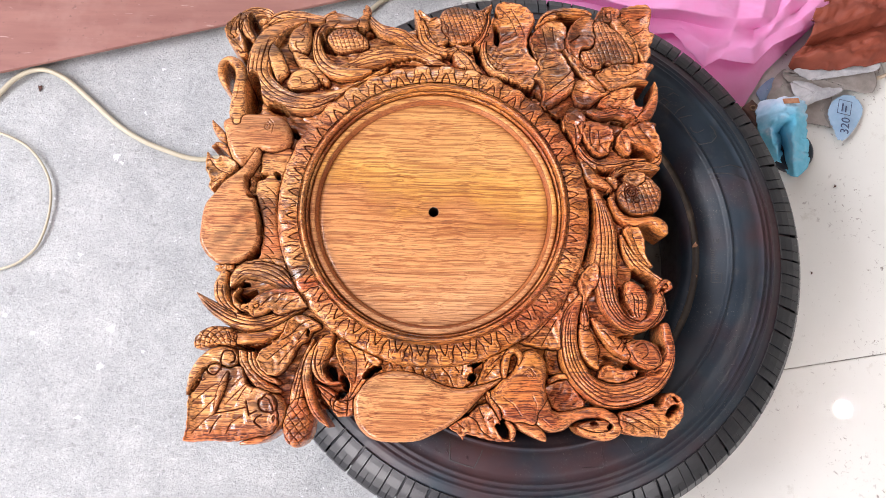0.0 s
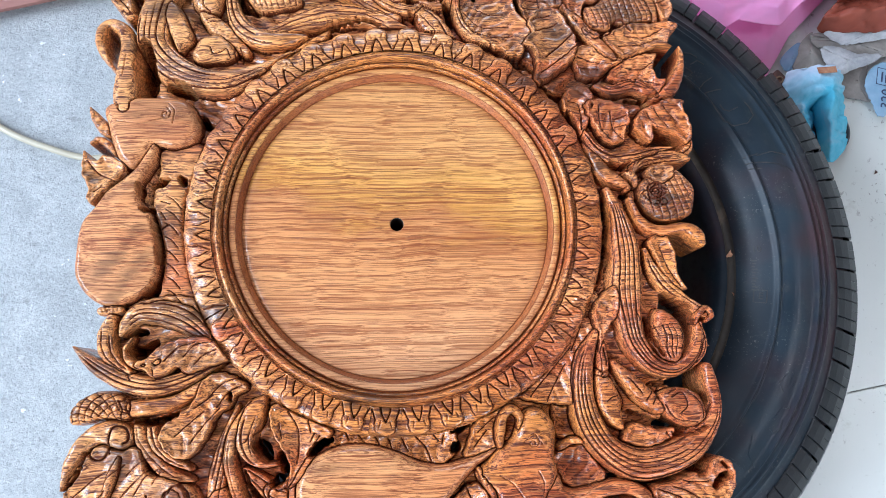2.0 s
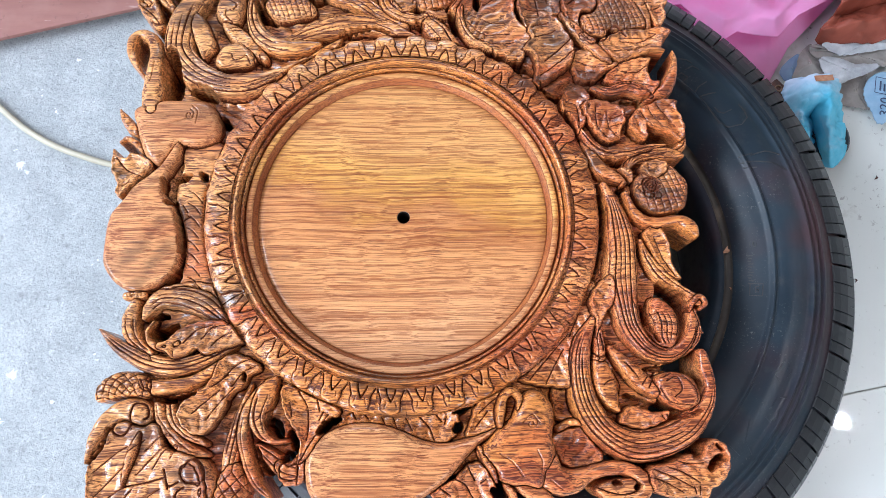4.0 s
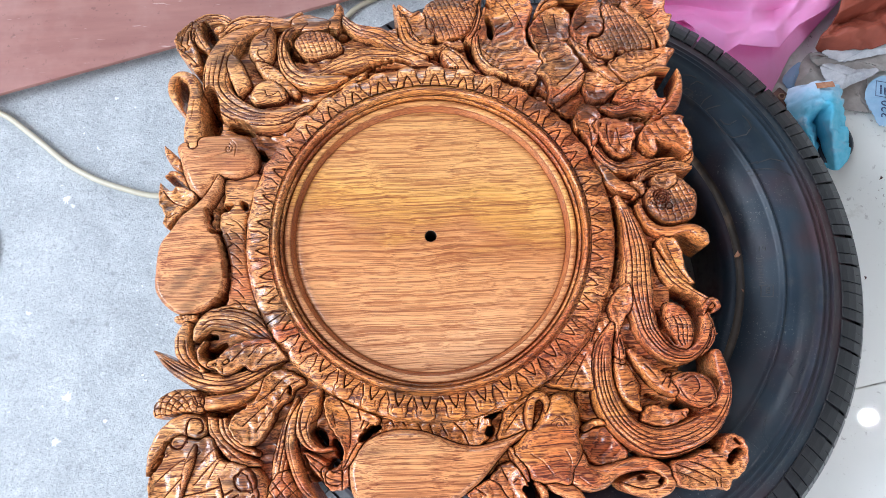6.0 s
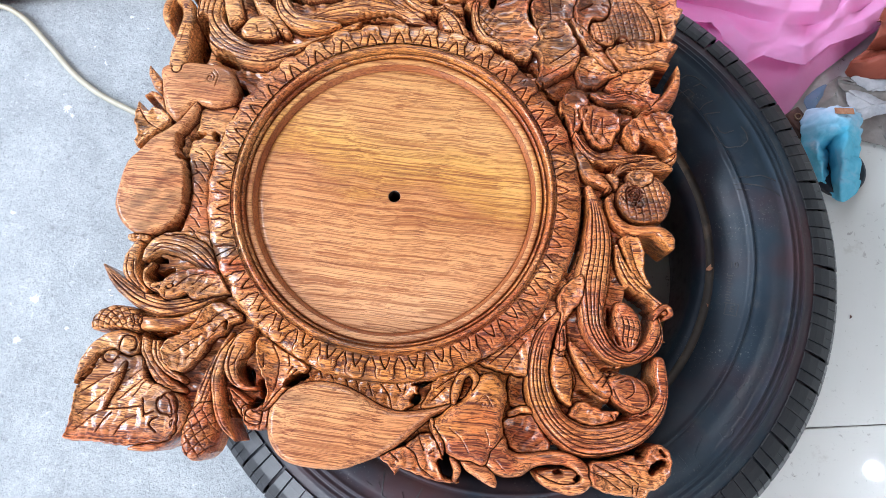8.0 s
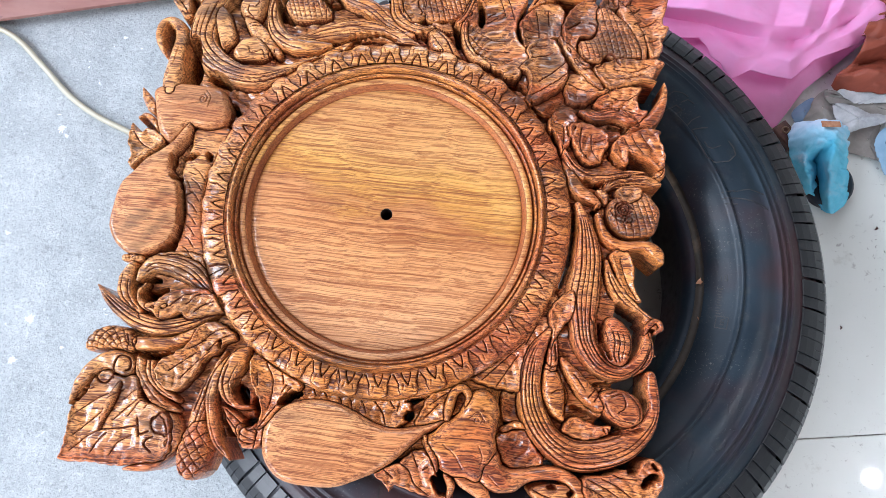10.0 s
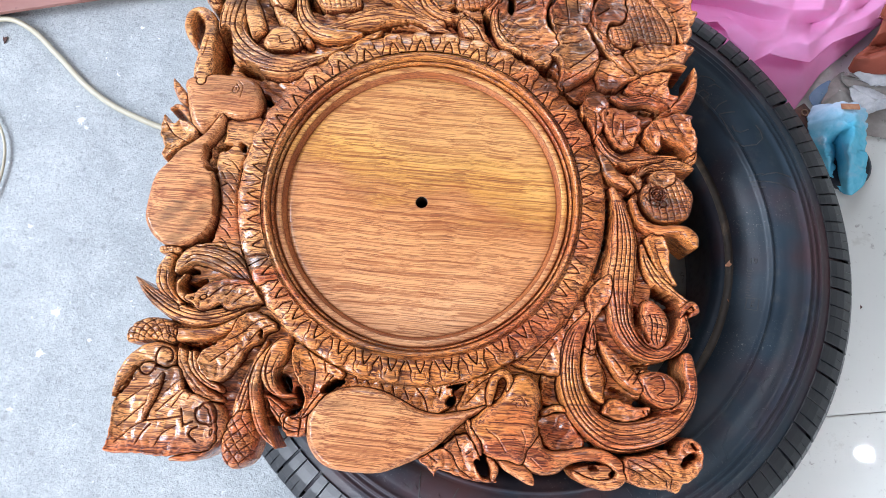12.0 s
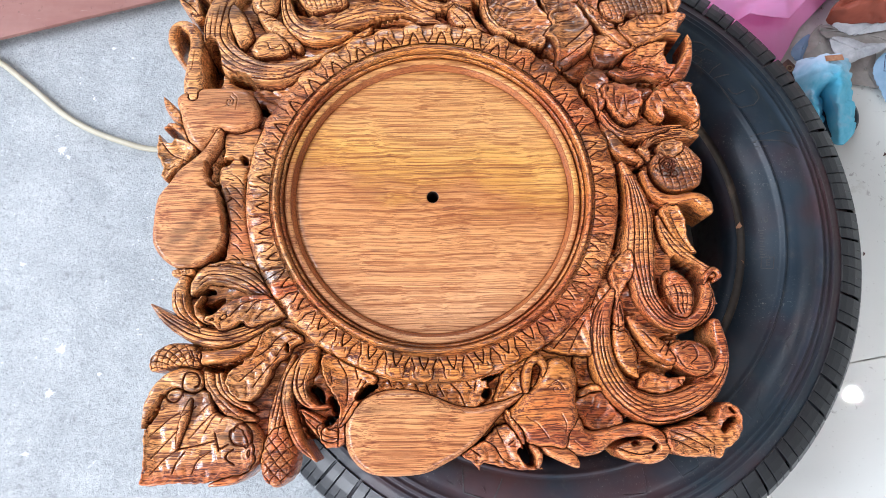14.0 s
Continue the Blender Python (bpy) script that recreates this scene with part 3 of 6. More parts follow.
def dart(turns, lean=0.0):
    """One repeat of the border: a petal with a bulging round tip and a short tooth at its root, between two narrow darts that open outwards."""
    half, ni, nj = math.pi / turns * 1.02, 57, 37
    rows, cuts = [], []
    for j in range(nj):
        s = j / (nj - 1)
        r = 0.1494 + 0.0216 * s
        row = []
        for i in range(ni):
            u = i / (ni - 1) * 2 - 1
            v = abs(u + lean * s * (1 - abs(u)))
            rim = 0.97 - 0.37 * min(1, s / 0.46) ** 0.9
            if s > 0.46:
                rim = 0.60 + 0.05 * math.sin((s - 0.46) / 0.32 * math.pi) if s < 0.78 else 0.60 * max(0, 1 - ((s - 0.78) / 0.20) ** 2.5) ** 0.5
            away = (v - rim) * half * r
            wide = 0.0010 - 0.0002 * s
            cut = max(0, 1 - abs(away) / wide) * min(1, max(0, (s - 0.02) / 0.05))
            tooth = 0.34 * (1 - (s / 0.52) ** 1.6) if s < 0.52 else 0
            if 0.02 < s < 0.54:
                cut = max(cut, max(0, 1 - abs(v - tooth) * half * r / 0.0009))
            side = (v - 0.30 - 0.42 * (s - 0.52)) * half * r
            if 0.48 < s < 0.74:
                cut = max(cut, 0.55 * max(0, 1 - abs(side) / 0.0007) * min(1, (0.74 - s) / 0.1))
            body = 0.2100 + 0.0056 * math.sqrt(max(0, 1 - ((s - 0.40) / 0.66) ** 2))
            if v < rim:
                body += 0.0015 * math.sqrt(max(0, 1 - (v / max(rim, 0.05)) ** 2)) * (0.35 + 0.65 * min(1, s / 0.6))
                if s < 0.52 and v < tooth:
                    body -= 0.0012
            else:
                body -= 0.0042 * s * min(1, away / 0.0012)
            row.append((r * math.cos(u * half), r * math.sin(u * half), body - 0.0034 * cut))
            cuts.append(cut)
        rows.append(row)
    bm = sheet(rows)[0]
    bm.faces.ensure_lookup_table()
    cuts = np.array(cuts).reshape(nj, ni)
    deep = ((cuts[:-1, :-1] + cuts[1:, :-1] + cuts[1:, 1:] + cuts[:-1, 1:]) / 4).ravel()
    # deeper cut faces take the darker stain-and-shade colour
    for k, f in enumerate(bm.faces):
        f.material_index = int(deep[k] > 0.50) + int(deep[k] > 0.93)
    return bm


PETALS = 38
firsts = [on_panel("leaf_dart", dart(turns, lean), [carved_wood, cut_shade_wood, stain_shade_wood], border) for turns, lean in ((36, 0.0), (38, 0.12), (40, -0.10))]
used = set()
for i in range(PETALS):
    a = 2 * math.pi * (i + 0.5) / PETALS
    kind = 0 if math.cos(a) > 0.4 else 2 if math.cos(a) < -0.4 else 1
    ob = new("leaf_dart", firsts[kind].data) if kind in used else firsts[kind]
    used.add(kind)
    ob.parent, ob.rotation_euler = border, (random.uniform(-0.004, 0.004), random.uniform(-0.004, 0.004), a + radians(90.6) + 0.052 * math.sin(a) + random.uniform(-0.006, 0.006))

# ---- carved ornament: one relief, worked tongue by tongue ----
STEP, SPAN, FOOT, GROUND = 0.0005, 0.276, 0.1665, 0.1770
AXIS = np.arange(-SPAN, SPAN + STEP / 2, STEP)
GX, GY = np.meshgrid(AXIS, AXIS, indexing="ij")
HEIGHT = np.full(GX.shape, -1.0)
OWNER = np.full(GX.shape, -1, int)
CUT = np.zeros(GX.shape)
NAMES = []

# the ground behind the ornament
polar, turn = np.hypot(GX, GY), np.arctan2(GY, GX)
square = (np.abs(np.cos(turn)) ** 6 + np.abs(np.sin(turn)) ** 6) ** (-1 / 6)
inside = (polar < 0.218 * square * (1 + 0.012 * np.sin(9 * turn) + 0.010 * np.sin(23 * turn + 1))) & (polar > 0.1715)
HEIGHT[inside], OWNER[inside] = GROUND, 0
HEIGHT[inside] += (0.0006 * np.sin(GX * 420 + 3 * np.sin(GY * 190)))[inside]
NAMES.append("ground")


def notch(x, width=0.16):
    """Depth, 0 to 1, of a V cut that repeats at every whole number."""
    return np.clip(1 - np.abs(x - np.round(x)) / width, 0, 1)


def tongue(spine, top, drop, owner, grooves=0, hatch=0, cup=0.0):
    """One carved tongue: a rounded or hollowed section along a smooth spine of (x, y, width) in millimetres, with V-cut lines."""
    line, length = glide(spine, max(30, int(sum(math.dist(a[:2], b[:2]) for a, b in zip(spine, spine[1:])) / 0.9)))
    xy, width = line[:, :2] / 1000, np.maximum(line[:, 2] * 1.10, 1.6) / 2000
    way = np.gradient(xy, axis=0)
    way /= np.linalg.norm(way, axis=1)[:, None] + 1e-9
    widest = width.max()
    pad = widest * 1.3
    i0, i1 = [int(np.clip(round((v + SPAN) / STEP), 0, len(AXIS))) for v in (xy[:, 0].min() - pad, xy[:, 0].max() + pad)]
    j0, j1 = [int(np.clip(round((v + SPAN) / STEP), 0, len(AXIS))) for v in (xy[:, 1].min() - pad, xy[:, 1].max() + pad)]
    px, py = GX[i0:i1, j0:j1].ravel(), GY[i0:i1, j0:j1].ravel()
    best, near = np.full(px.shape, 9.0), np.zeros(px.shape, int)
    for k in range(len(xy)):
        d = ((px - xy[k, 0]) ** 2 + (py - xy[k, 1]) ** 2) / width[k] ** 2
        closer = d < best
        best[closer], near[closer] = d[closer], k
    dx, dy = px - xy[near, 0], py - xy[near, 1]
    along = dx * way[near, 0] + dy * way[near, 1]
    u = (dy * way[near, 0] - dx * way[near, 1]) / width[near]
    s = np.clip((near + along / (length / 1000 / (len(xy) - 1))) / (len(xy) - 1), 0, 1)
    w = width[near]
    reach = np.sqrt(best)
    reach = reach * (1 + np.minimum(0.00030 / w, 0.04) * np.sin(px * 480 + 3 * np.sin(py * 200)) * np.sin(py * 430 + 2))
    inside = reach < 1
    r = np.clip(reach, 0, 1)
    thick = np.sqrt(w / widest)
    z = 0.196 + top / 1000 - drop / 1000 * (r ** 3.2 + 1.5 * np.clip((r - 0.78) / 0.22, 0, 1) ** 1.5) - drop / 1000 * 0.8 * (1 - thick)
    if cup:
        z -= cup * drop / 1000 * (1 - np.clip(np.abs(u) / 0.8, 0, 1) ** 2) * thick
    z += 0.0006 * np.sin(s * 11 + spine[0][0]) + 0.0004 * np.sin(s * 31 + u * 2 + spine[0][1])
    ends = np.clip(np.minimum(s, 1 - s) / 0.08, 0, 1)
    cut = np.zeros_like(z)
    if grooves:
        gap = 2 * w / (grooves + 1)
        x = (u + 1) / 2 * (grooves + 1) + 0.14 * np.sin(s * 6 + spine[0][0]) + 0.12 * np.sin(u * 5 + spine[0][1])
        which = np.round(x)
        begin = 0.5 + 0.5 * np.sin(which * 12.9 + spine[0][0] * 0.7)
        stop = 0.5 + 0.5 * np.sin(which * 7.3 + spine[0][1] * 0.9)
        ends = ends * np.clip((s - 0.30 * begin ** 2) / 0.06, 0, 1) * np.clip((1 - 0.30 * stop ** 2 - s) / 0.06, 0, 1) * (0.55 + 0.45 * np.sin(which * 5.1 + spine[0][0]) ** 2)
        blade = np.clip(0.00084 / gap, 0.08, 0.36)
        line_on = (which > 0.5) & (which < grooves + 0.5)
        cut = notch(x, blade) * line_on * ends * np.clip(gap / 0.0016 - 0.4, 0, 1)
    elif hatch:
        cell = 2.3 * widest / hatch
        a = (s * length / 1000 + u * w * 1.1) / cell
        b = (s * length / 1000 - u * w * 1.1) / cell
        cut = 0.75 * np.maximum(notch(a, 0.00085 / cell), notch(b, 0.00085 / cell)) * (r < 0.95)
        z += 0.0007 * np.abs(np.sin(a * math.pi) * np.sin(b * math.pi))
    cut = cut * 0.0029
    keep = inside & (np.hypot(px, py) > 0.1718)
    patch = GX[i0:i1, j0:j1].shape
    z, cut, keep = z.reshape(patch), cut.reshape(patch), keep.reshape(patch)
    H, O, C = HEIGHT[i0:i1, j0:j1], OWNER[i0:i1, j0:j1], CUT[i0:i1, j0:j1]
    wins = keep & (z > H)
    H[wins], O[wins], C[wins] = z[wins], owner, cut[wins]


def carve(name, spine, top, drop, **cuts):
    NAMES.append(name)
    tongue(spine, top, drop, len(NAMES) - 1, **cuts)


def closed_curve(points, count):
    """count places round a smooth closed curve through the points."""
    pts = np.array(points, float)
    k = np.arange(count) * len(pts) / count
    i, f = k.astype(int), (k % 1)[:, None]
    a, b, c, d = (pts[(i + j) % len(pts)] for j in (-1, 0, 1, 2))
    return 0.5 * (2 * b + (c - a) * f + (2 * a - 5 * b + 4 * c - d) * f ** 2 + (3 * b - a - 3 * c + d) * f ** 3)


LEAVES = ("leaf", "petal", "lip", "flap", "fold", "bridge")


def shape(name, outline, top, edge, drop, hatch=0.0):
    """A carved form inside a smooth closed outline, in millimetres. Leaves and petals are hollowed behind a raised rim, with curved slanting ribs;
    the other forms are domed, with an edge rounded over some width down by drop."""
    NAMES.append(name)
    leafy = name.endswith(LEAVES) and not hatch
    ring = closed_curve(outline, 12 * len(outline)) / 1000
    if leafy:
        run = np.cumsum(np.hypot(*np.diff(ring, axis=0, append=ring[:1]).T))
        nick = 0.5 - np.abs(np.sin(run * 330 + outline[0][0])) + 0.4 * np.sin(run * 140)
        ring = ring + 0.0011 * nick[:, None] * (ring.mean(0) - ring) / (np.linalg.norm(ring - ring.mean(0), axis=1)[:, None] + 1e-6)
    i0, i1 = [int(np.clip(round((v + SPAN) / STEP), 0, len(AXIS))) for v in (ring[:, 0].min() - 0.001, ring[:, 0].max() + 0.001)]
    j0, j1 = [int(np.clip(round((v + SPAN) / STEP), 0, len(AXIS))) for v in (ring[:, 1].min() - 0.001, ring[:, 1].max() + 0.001)]
    px, py = GX[i0:i1, j0:j1], GY[i0:i1, j0:j1]
    away, within = np.full(px.shape, 9.0), np.zeros(px.shape, bool)
    for (ax, ay), (bx, by) in zip(ring, np.roll(ring, -1, 0)):
        dx, dy = bx - ax, by - ay
        t = np.clip(((px - ax) * dx + (py - ay) * dy) / (dx * dx + dy * dy + 1e-12), 0, 1)
        away = np.minimum(away, np.hypot(px - ax - t * dx, py - ay - t * dy))
        crosses = (ay > py) != (by > py)
        within ^= crosses & (px < ax + (py - ay) * dx / (dy if abs(dy) > 1e-9 else 1e-9))
    phase = outline[0][0]
    middle = ring.mean(0)
    spread = np.linalg.eigh(np.cov((ring - middle).T))[1][:, 1]
    along = (px - middle[0]) * spread[0] + (py - middle[1]) * spread[1]
    across = (py - middle[1]) * spread[0] - (px - middle[0]) * spread[1]
    e = np.clip(away * 1000 / (1.7 if leafy else 0.75 * edge), 0, 1)
    z = 0.196 + top / 1000 - (0.0042 if leafy else drop / 1000) * (1 - np.sqrt(1 - (1 - e) ** 2))
    cut = np.zeros_like(z)
    if leafy:
        lean = 0.45 * math.sin(phase * 1.7)
        x = (along + lean * across + 11 * across ** 2) / 0.0094 + 0.25 * np.sin(across * 230 + phase) + 0.01 * phase
        z += 0.0014 * np.exp(-((away - 0.0018) / 0.0014) ** 2) - 0.0034 * np.clip((away - 0.0022) / 0.010, 0, 1)
        z += (0.0004 if name == "corner_leaf" else 0.0013) * np.abs(np.sin(x * math.pi)) * np.clip(away / 0.004, 0, 1) + 0.07 * (along * math.sin(phase) + across * math.cos(phase))
    else:
        z += 0.0026 * np.sqrt(np.clip(away / 0.03, 0, 1))
    if name != "relief_figure":
        z += 0.0004 * np.sin(px * 190 + 2 * np.sin(py * 140 + phase)) + 0.0002 * np.sin(py * 310 + 3 * np.sin(px * 120 + phase))
    if hatch:
        wave = 0.0009 * np.sin(px * 150 + py * 90)
        a, b = (px * 0.94 + py * 0.34 + wave) / (hatch / 1000), (py * 0.94 - px * 0.34 + wave) / (hatch / 1000)
        cut = 0.0015 * np.maximum(notch(a, 0.15), 0.8 * notch(b, 0.15)) * (e > 0.25)
        z += 0.0006 * np.abs(np.sin(a * math.pi) * np.sin(b * math.pi))
    H, O, C = HEIGHT[i0:i1, j0:j1], OWNER[i0:i1, j0:j1], CUT[i0:i1, j0:j1]
    wins = within & (z > H) & (np.hypot(px, py) > 0.1718)
    H[wins], O[wins], C[wins] = z[wins], len(NAMES) - 1, cut[wins]


def score(points, width=0.95, depth=3.0):
    """A free V-cut line over what is carved so far; places and width in millimetres."""
    line = glide(points, 80)[0] / 1000
    pad = 0.003
    i0, i1 = [int(np.clip(round((v + SPAN) / STEP), 0, len(AXIS))) for v in (line[:, 0].min() - pad, line[:, 0].max() + pad)]
    j0, j1 = [int(np.clip(round((v + SPAN) / STEP), 0, len(AXIS))) for v in (line[:, 1].min() - pad, line[:, 1].max() + pad)]
    d = np.full(GX[i0:i1, j0:j1].shape, 9.0)
    for x, y in line[:, :2]:
        d = np.minimum(d, np.hypot(GX[i0:i1, j0:j1] - x, GY[i0:i1, j0:j1] - y))
    cut = np.clip(1 - d / (width / 1000), 0, 1) * depth / 1000
    CUT[i0:i1, j0:j1] = np.maximum(CUT[i0:i1, j0:j1], cut)


def pocket(points, width=3.0, depth=12.0):
    """A steep-walled hollow cut down between the tongues, right through the panel where it is deepest; places, half width and depth in millimetres."""
    if points[0][0] < -120:
        depth *= 2.2
    line = glide(points, 60)[0] / 1000
    pad = width / 1000 + 0.002
    i0, i1 = [int(np.clip(round((v + SPAN) / STEP), 0, len(AXIS))) for v in (line[:, 0].min() - pad, line[:, 0].max() + pad)]
    j0, j1 = [int(np.clip(round((v + SPAN) / STEP), 0, len(AXIS))) for v in (line[:, 1].min() - pad, line[:, 1].max() + pad)]
    px, py = GX[i0:i1, j0:j1], GY[i0:i1, j0:j1]
    d = np.full(px.shape, 9.0)
    for k, (x, y) in enumerate(line[:, :2]):
        d = np.minimum(d, np.hypot(px - x, py - y) / (0.45 + 0.55 * math.sin(math.pi * (k + 8) / (len(line) + 15))))
    d = d + 0.0005 * np.sin(px * 900 + 2 * np.sin(py * 500))
    cut = np.clip((width / 1000 - d) / (0.40 * width / 1000), 0, 1) * depth / 1000
    keep = (OWNER[i0:i1, j0:j1] >= 0) & (np.hypot(px, py) > 0.1735)
    HEIGHT[i0:i1, j0:j1] = np.where(keep, np.maximum(HEIGHT[i0:i1, j0:j1] - cut, np.minimum(HEIGHT[i0:i1, j0:j1], FOOT + 0.003)), HEIGHT[i0:i1, j0:j1])
    CUT[i0:i1, j0:j1] *= cut < 0.001
    if depth >= 15 and points[0][0] > -120:
        pierced = keep & (cut > 0.0008 * depth)
        HEIGHT[i0:i1, j0:j1][pierced], OWNER[i0:i1, j0:j1][pierced] = -1.0, -1


def quick_mesh(name, places, quads, slots, smooth):
    me = bpy.data.meshes.new(name)
    me.vertices.add(len(places))
    me.vertices.foreach_set("co", places.ravel())
    me.loops.add(4 * len(quads))
    me.loops.foreach_set("vertex_index", quads.ravel())
    me.polygons.add(len(quads))
    me.polygons.foreach_set("loop_start", np.arange(len(quads)) * 4)
    me.polygons.foreach_set("material_index", slots)
    me.polygons.foreach_set("use_smooth", smooth)
    me.update(calc_edges=True)
    me.validate()
    return me


def finish_relief():
    """Turn the relief into one mesh for each tongue, closed down to the panel's back at its edges."""
    solid = OWNER >= 0
    soft, weight = np.zeros_like(HEIGHT), np.zeros_like(HEIGHT)
    for di, dj, k in ((0, 0, 3), (1, 0, 1), (-1, 0, 1), (0, 1, 1), (0, -1, 1)):
        on = np.roll(solid, (di, dj), (0, 1))
        soft += k * on * np.roll(HEIGHT, (di, dj), (0, 1))
        weight += k * on
    # a cut round each form's foot, later coloured with stain and shade
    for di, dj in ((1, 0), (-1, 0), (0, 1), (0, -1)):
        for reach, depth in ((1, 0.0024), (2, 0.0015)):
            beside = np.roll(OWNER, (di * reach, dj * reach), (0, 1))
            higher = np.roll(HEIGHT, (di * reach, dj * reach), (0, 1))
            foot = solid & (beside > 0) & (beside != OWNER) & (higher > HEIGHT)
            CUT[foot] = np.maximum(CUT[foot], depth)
    Z = np.where(solid, np.maximum(soft / np.maximum(weight, 1) - CUT, FOOT + 0.001), 0)
    cell = solid[:-1, :-1] & solid[1:, :-1] & solid[1:, 1:] & solid[:-1, 1:]
    index = np.arange(GX.size).reshape(GX.shape)
    corners = np.stack([index[:-1, :-1], index[1:, :-1], index[1:, 1:], index[:-1, 1:]], -1)
    high = np.stack([HEIGHT[:-1, :-1], HEIGHT[1:, :-1], HEIGHT[1:, 1:], HEIGHT[:-1, 1:]], -1).argmax(-1)
    own = np.take_along_axis(np.stack([OWNER[:-1, :-1], OWNER[1:, :-1], OWNER[1:, 1:], OWNER[:-1, 1:]], -1), high[..., None], -1)[..., 0]
    # keep one piece of each tongue; scraps go to the neighbour they touch
    piece = np.where(cell, np.arange(cell.size).reshape(cell.shape), -1)
    joins = [(own[1:] == own[:-1]) & cell[1:] & cell[:-1], (own[:, 1:] == own[:, :-1]) & cell[:, 1:] & cell[:, :-1]]
    while True:
        before = piece.copy()
        low = np.minimum(piece[1:], piece[:-1])
        piece[1:] = np.where(joins[0], low, piece[1:])
        piece[:-1] = np.where(joins[0], np.minimum(low, piece[:-1]), piece[:-1])
        low = np.minimum(piece[:, 1:], piece[:, :-1])
        piece[:, 1:] = np.where(joins[1], low, piece[:, 1:])
        piece[:, :-1] = np.where(joins[1], np.minimum(low, piece[:, :-1]), piece[:, :-1])
        flat = piece.ravel()
        flat[:] = np.where(flat >= 0, flat[np.maximum(flat, 0)], -1)
        if (piece == before).all():
            break
    ids, counts = np.unique(piece[cell], return_counts=True)
    size = dict(zip(ids.tolist(), counts.tolist()))
    best = {}
    for i in ids.tolist():
        k = int(own.ravel()[i])
        if k not in best or size[i] > size[best[k]]:
            best[k] = i
    keep = np.isin(piece, [i for k, i in best.items() if k > 0] + [i for i in ids.tolist() if own.ravel()[i] == 0 and size[i] > 400])
    for i in [i for i in ids.tolist() if own.ravel()[i] == 0 and size[i] > 400 and i != best[0]]:
        own[piece == i] = len(NAMES)
        NAMES.append("ground")
    given = np.where(keep, own, -1)
    for _ in range(400):
        todo = cell & (given < 0)
        if not todo.any():
            break
        for di, dj in ((1, 0), (-1, 0), (0, 1), (0, -1)):
            near = np.roll(given, (di, dj), (0, 1))
            take = cell & (given < 0) & (near >= 0)
            given[take] = near[take]
    own = np.where(cell & (given >= 0), given, own)
    # cut depth picks the slot that carries stain and painted shade
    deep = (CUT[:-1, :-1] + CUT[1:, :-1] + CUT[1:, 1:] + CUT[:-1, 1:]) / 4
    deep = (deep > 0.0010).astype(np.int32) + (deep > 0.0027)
    full = np.pad(cell, 1)
    rims = []
    for (a, b), off in (((0, 1), (0, -1)), ((1, 2), (1, 0)), ((2, 3), (0, 1)), ((3, 0), (-1, 0))):
        beside = full[1 + off[0]:full.shape[0] - 1 + off[0], 1 + off[1]:full.shape[1] - 1 + off[1]]
        at = cell & ~beside
        rims.append(np.c_[corners[at][:, a], corners[at][:, b], own[at]])
    rims = np.vstack(rims)
    P = np.stack([GX.ravel(), GY.ravel(), Z.ravel()], -1)
    for _ in range(4):
        total, count = np.zeros((len(P), 2)), np.zeros(len(P))
        for a, b in ((0, 1), (1, 0)):
            np.add.at(total, rims[:, a], P[rims[:, b], :2])
            np.add.at(count, rims[:, a], 1)
        on = count > 0
        P[on, :2] = 0.5 * P[on, :2] + 0.5 * total[on] / count[on][:, None]
    P[:, 2] -= BACK
    for k, name in enumerate(NAMES):
        mine = cell & (own == k)
        if mine.sum() < 12:
            continue
        quads, edge = corners[mine], rims[rims[:, 2] == k][:, :2]
        used, flat = np.unique(quads, return_inverse=True)
        base = len(used)
        skirt = np.concatenate([P[edge[:, 0]], P[edge[:, 1]]])
        low = skirt.copy()
        low[:, 2] = FOOT - BACK
        e = len(edge)
        walls = base + np.stack([np.arange(e), np.arange(e) + 2 * e, np.arange(e) + 3 * e, np.arange(e) + e], -1)
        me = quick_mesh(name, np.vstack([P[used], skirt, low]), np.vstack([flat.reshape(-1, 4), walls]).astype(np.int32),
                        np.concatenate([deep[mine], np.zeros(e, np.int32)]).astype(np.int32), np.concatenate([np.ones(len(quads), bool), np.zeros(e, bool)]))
        for m in ((figure_wood if name == "relief_figure" else carved_wood), cut_shade_wood, stain_shade_wood):
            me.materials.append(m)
        ob = new(name, me)
        ob.parent = panel
        if name == "relief_figure":
            tagged(ob, "smooth rounded gourd-shaped relief")


# scrolls, leaves, buds and flowers, round the panel
shape("relief_figure", [(-198, 71), (-204, 60), (-211, 48), (-221, 38), (-233, 28), (-241, 16), (-250, 4), (-253, -7), (-254, -21), (-254, -38), (-250, -48), (-243, -57), (-233, -64), (-224, -66), (-212, -63), (-201, -56), (-193, -48), (-189, -37), (-189, -24), (-193, -4), (-199, 12), (-206, 20), (-206, 34), (-200, 45), (-195, 55), (-194, 67)], 17, 6, 6)
shape("relief_figure", [(-238, 99), (-221, 107), (-193, 108), (-173, 105), (-164, 94), (-160, 81), (-165, 70), (-181, 64), (-195, 65), (-204, 56), (-213, 47), (-223, 52), (-230, 66), (-235, 83)], 18, 9, 7)
shape("crest_leaf", [(-254, 64), (-250, 57), (-243, 55), (-238, 59), (-227, 55), (-218, 48), (-222, 41), (-232, 32), (-241, 23), (-244, 17), (-250, 22), (-249, 31), (-254, 42), (-255, 55)], 14, 5, 5)
carve("tendril", [(-249, 70, 4), (-244, 74, 5), (-236, 69, 6), (-229, 61, 5)], 12, 4, grooves=0)
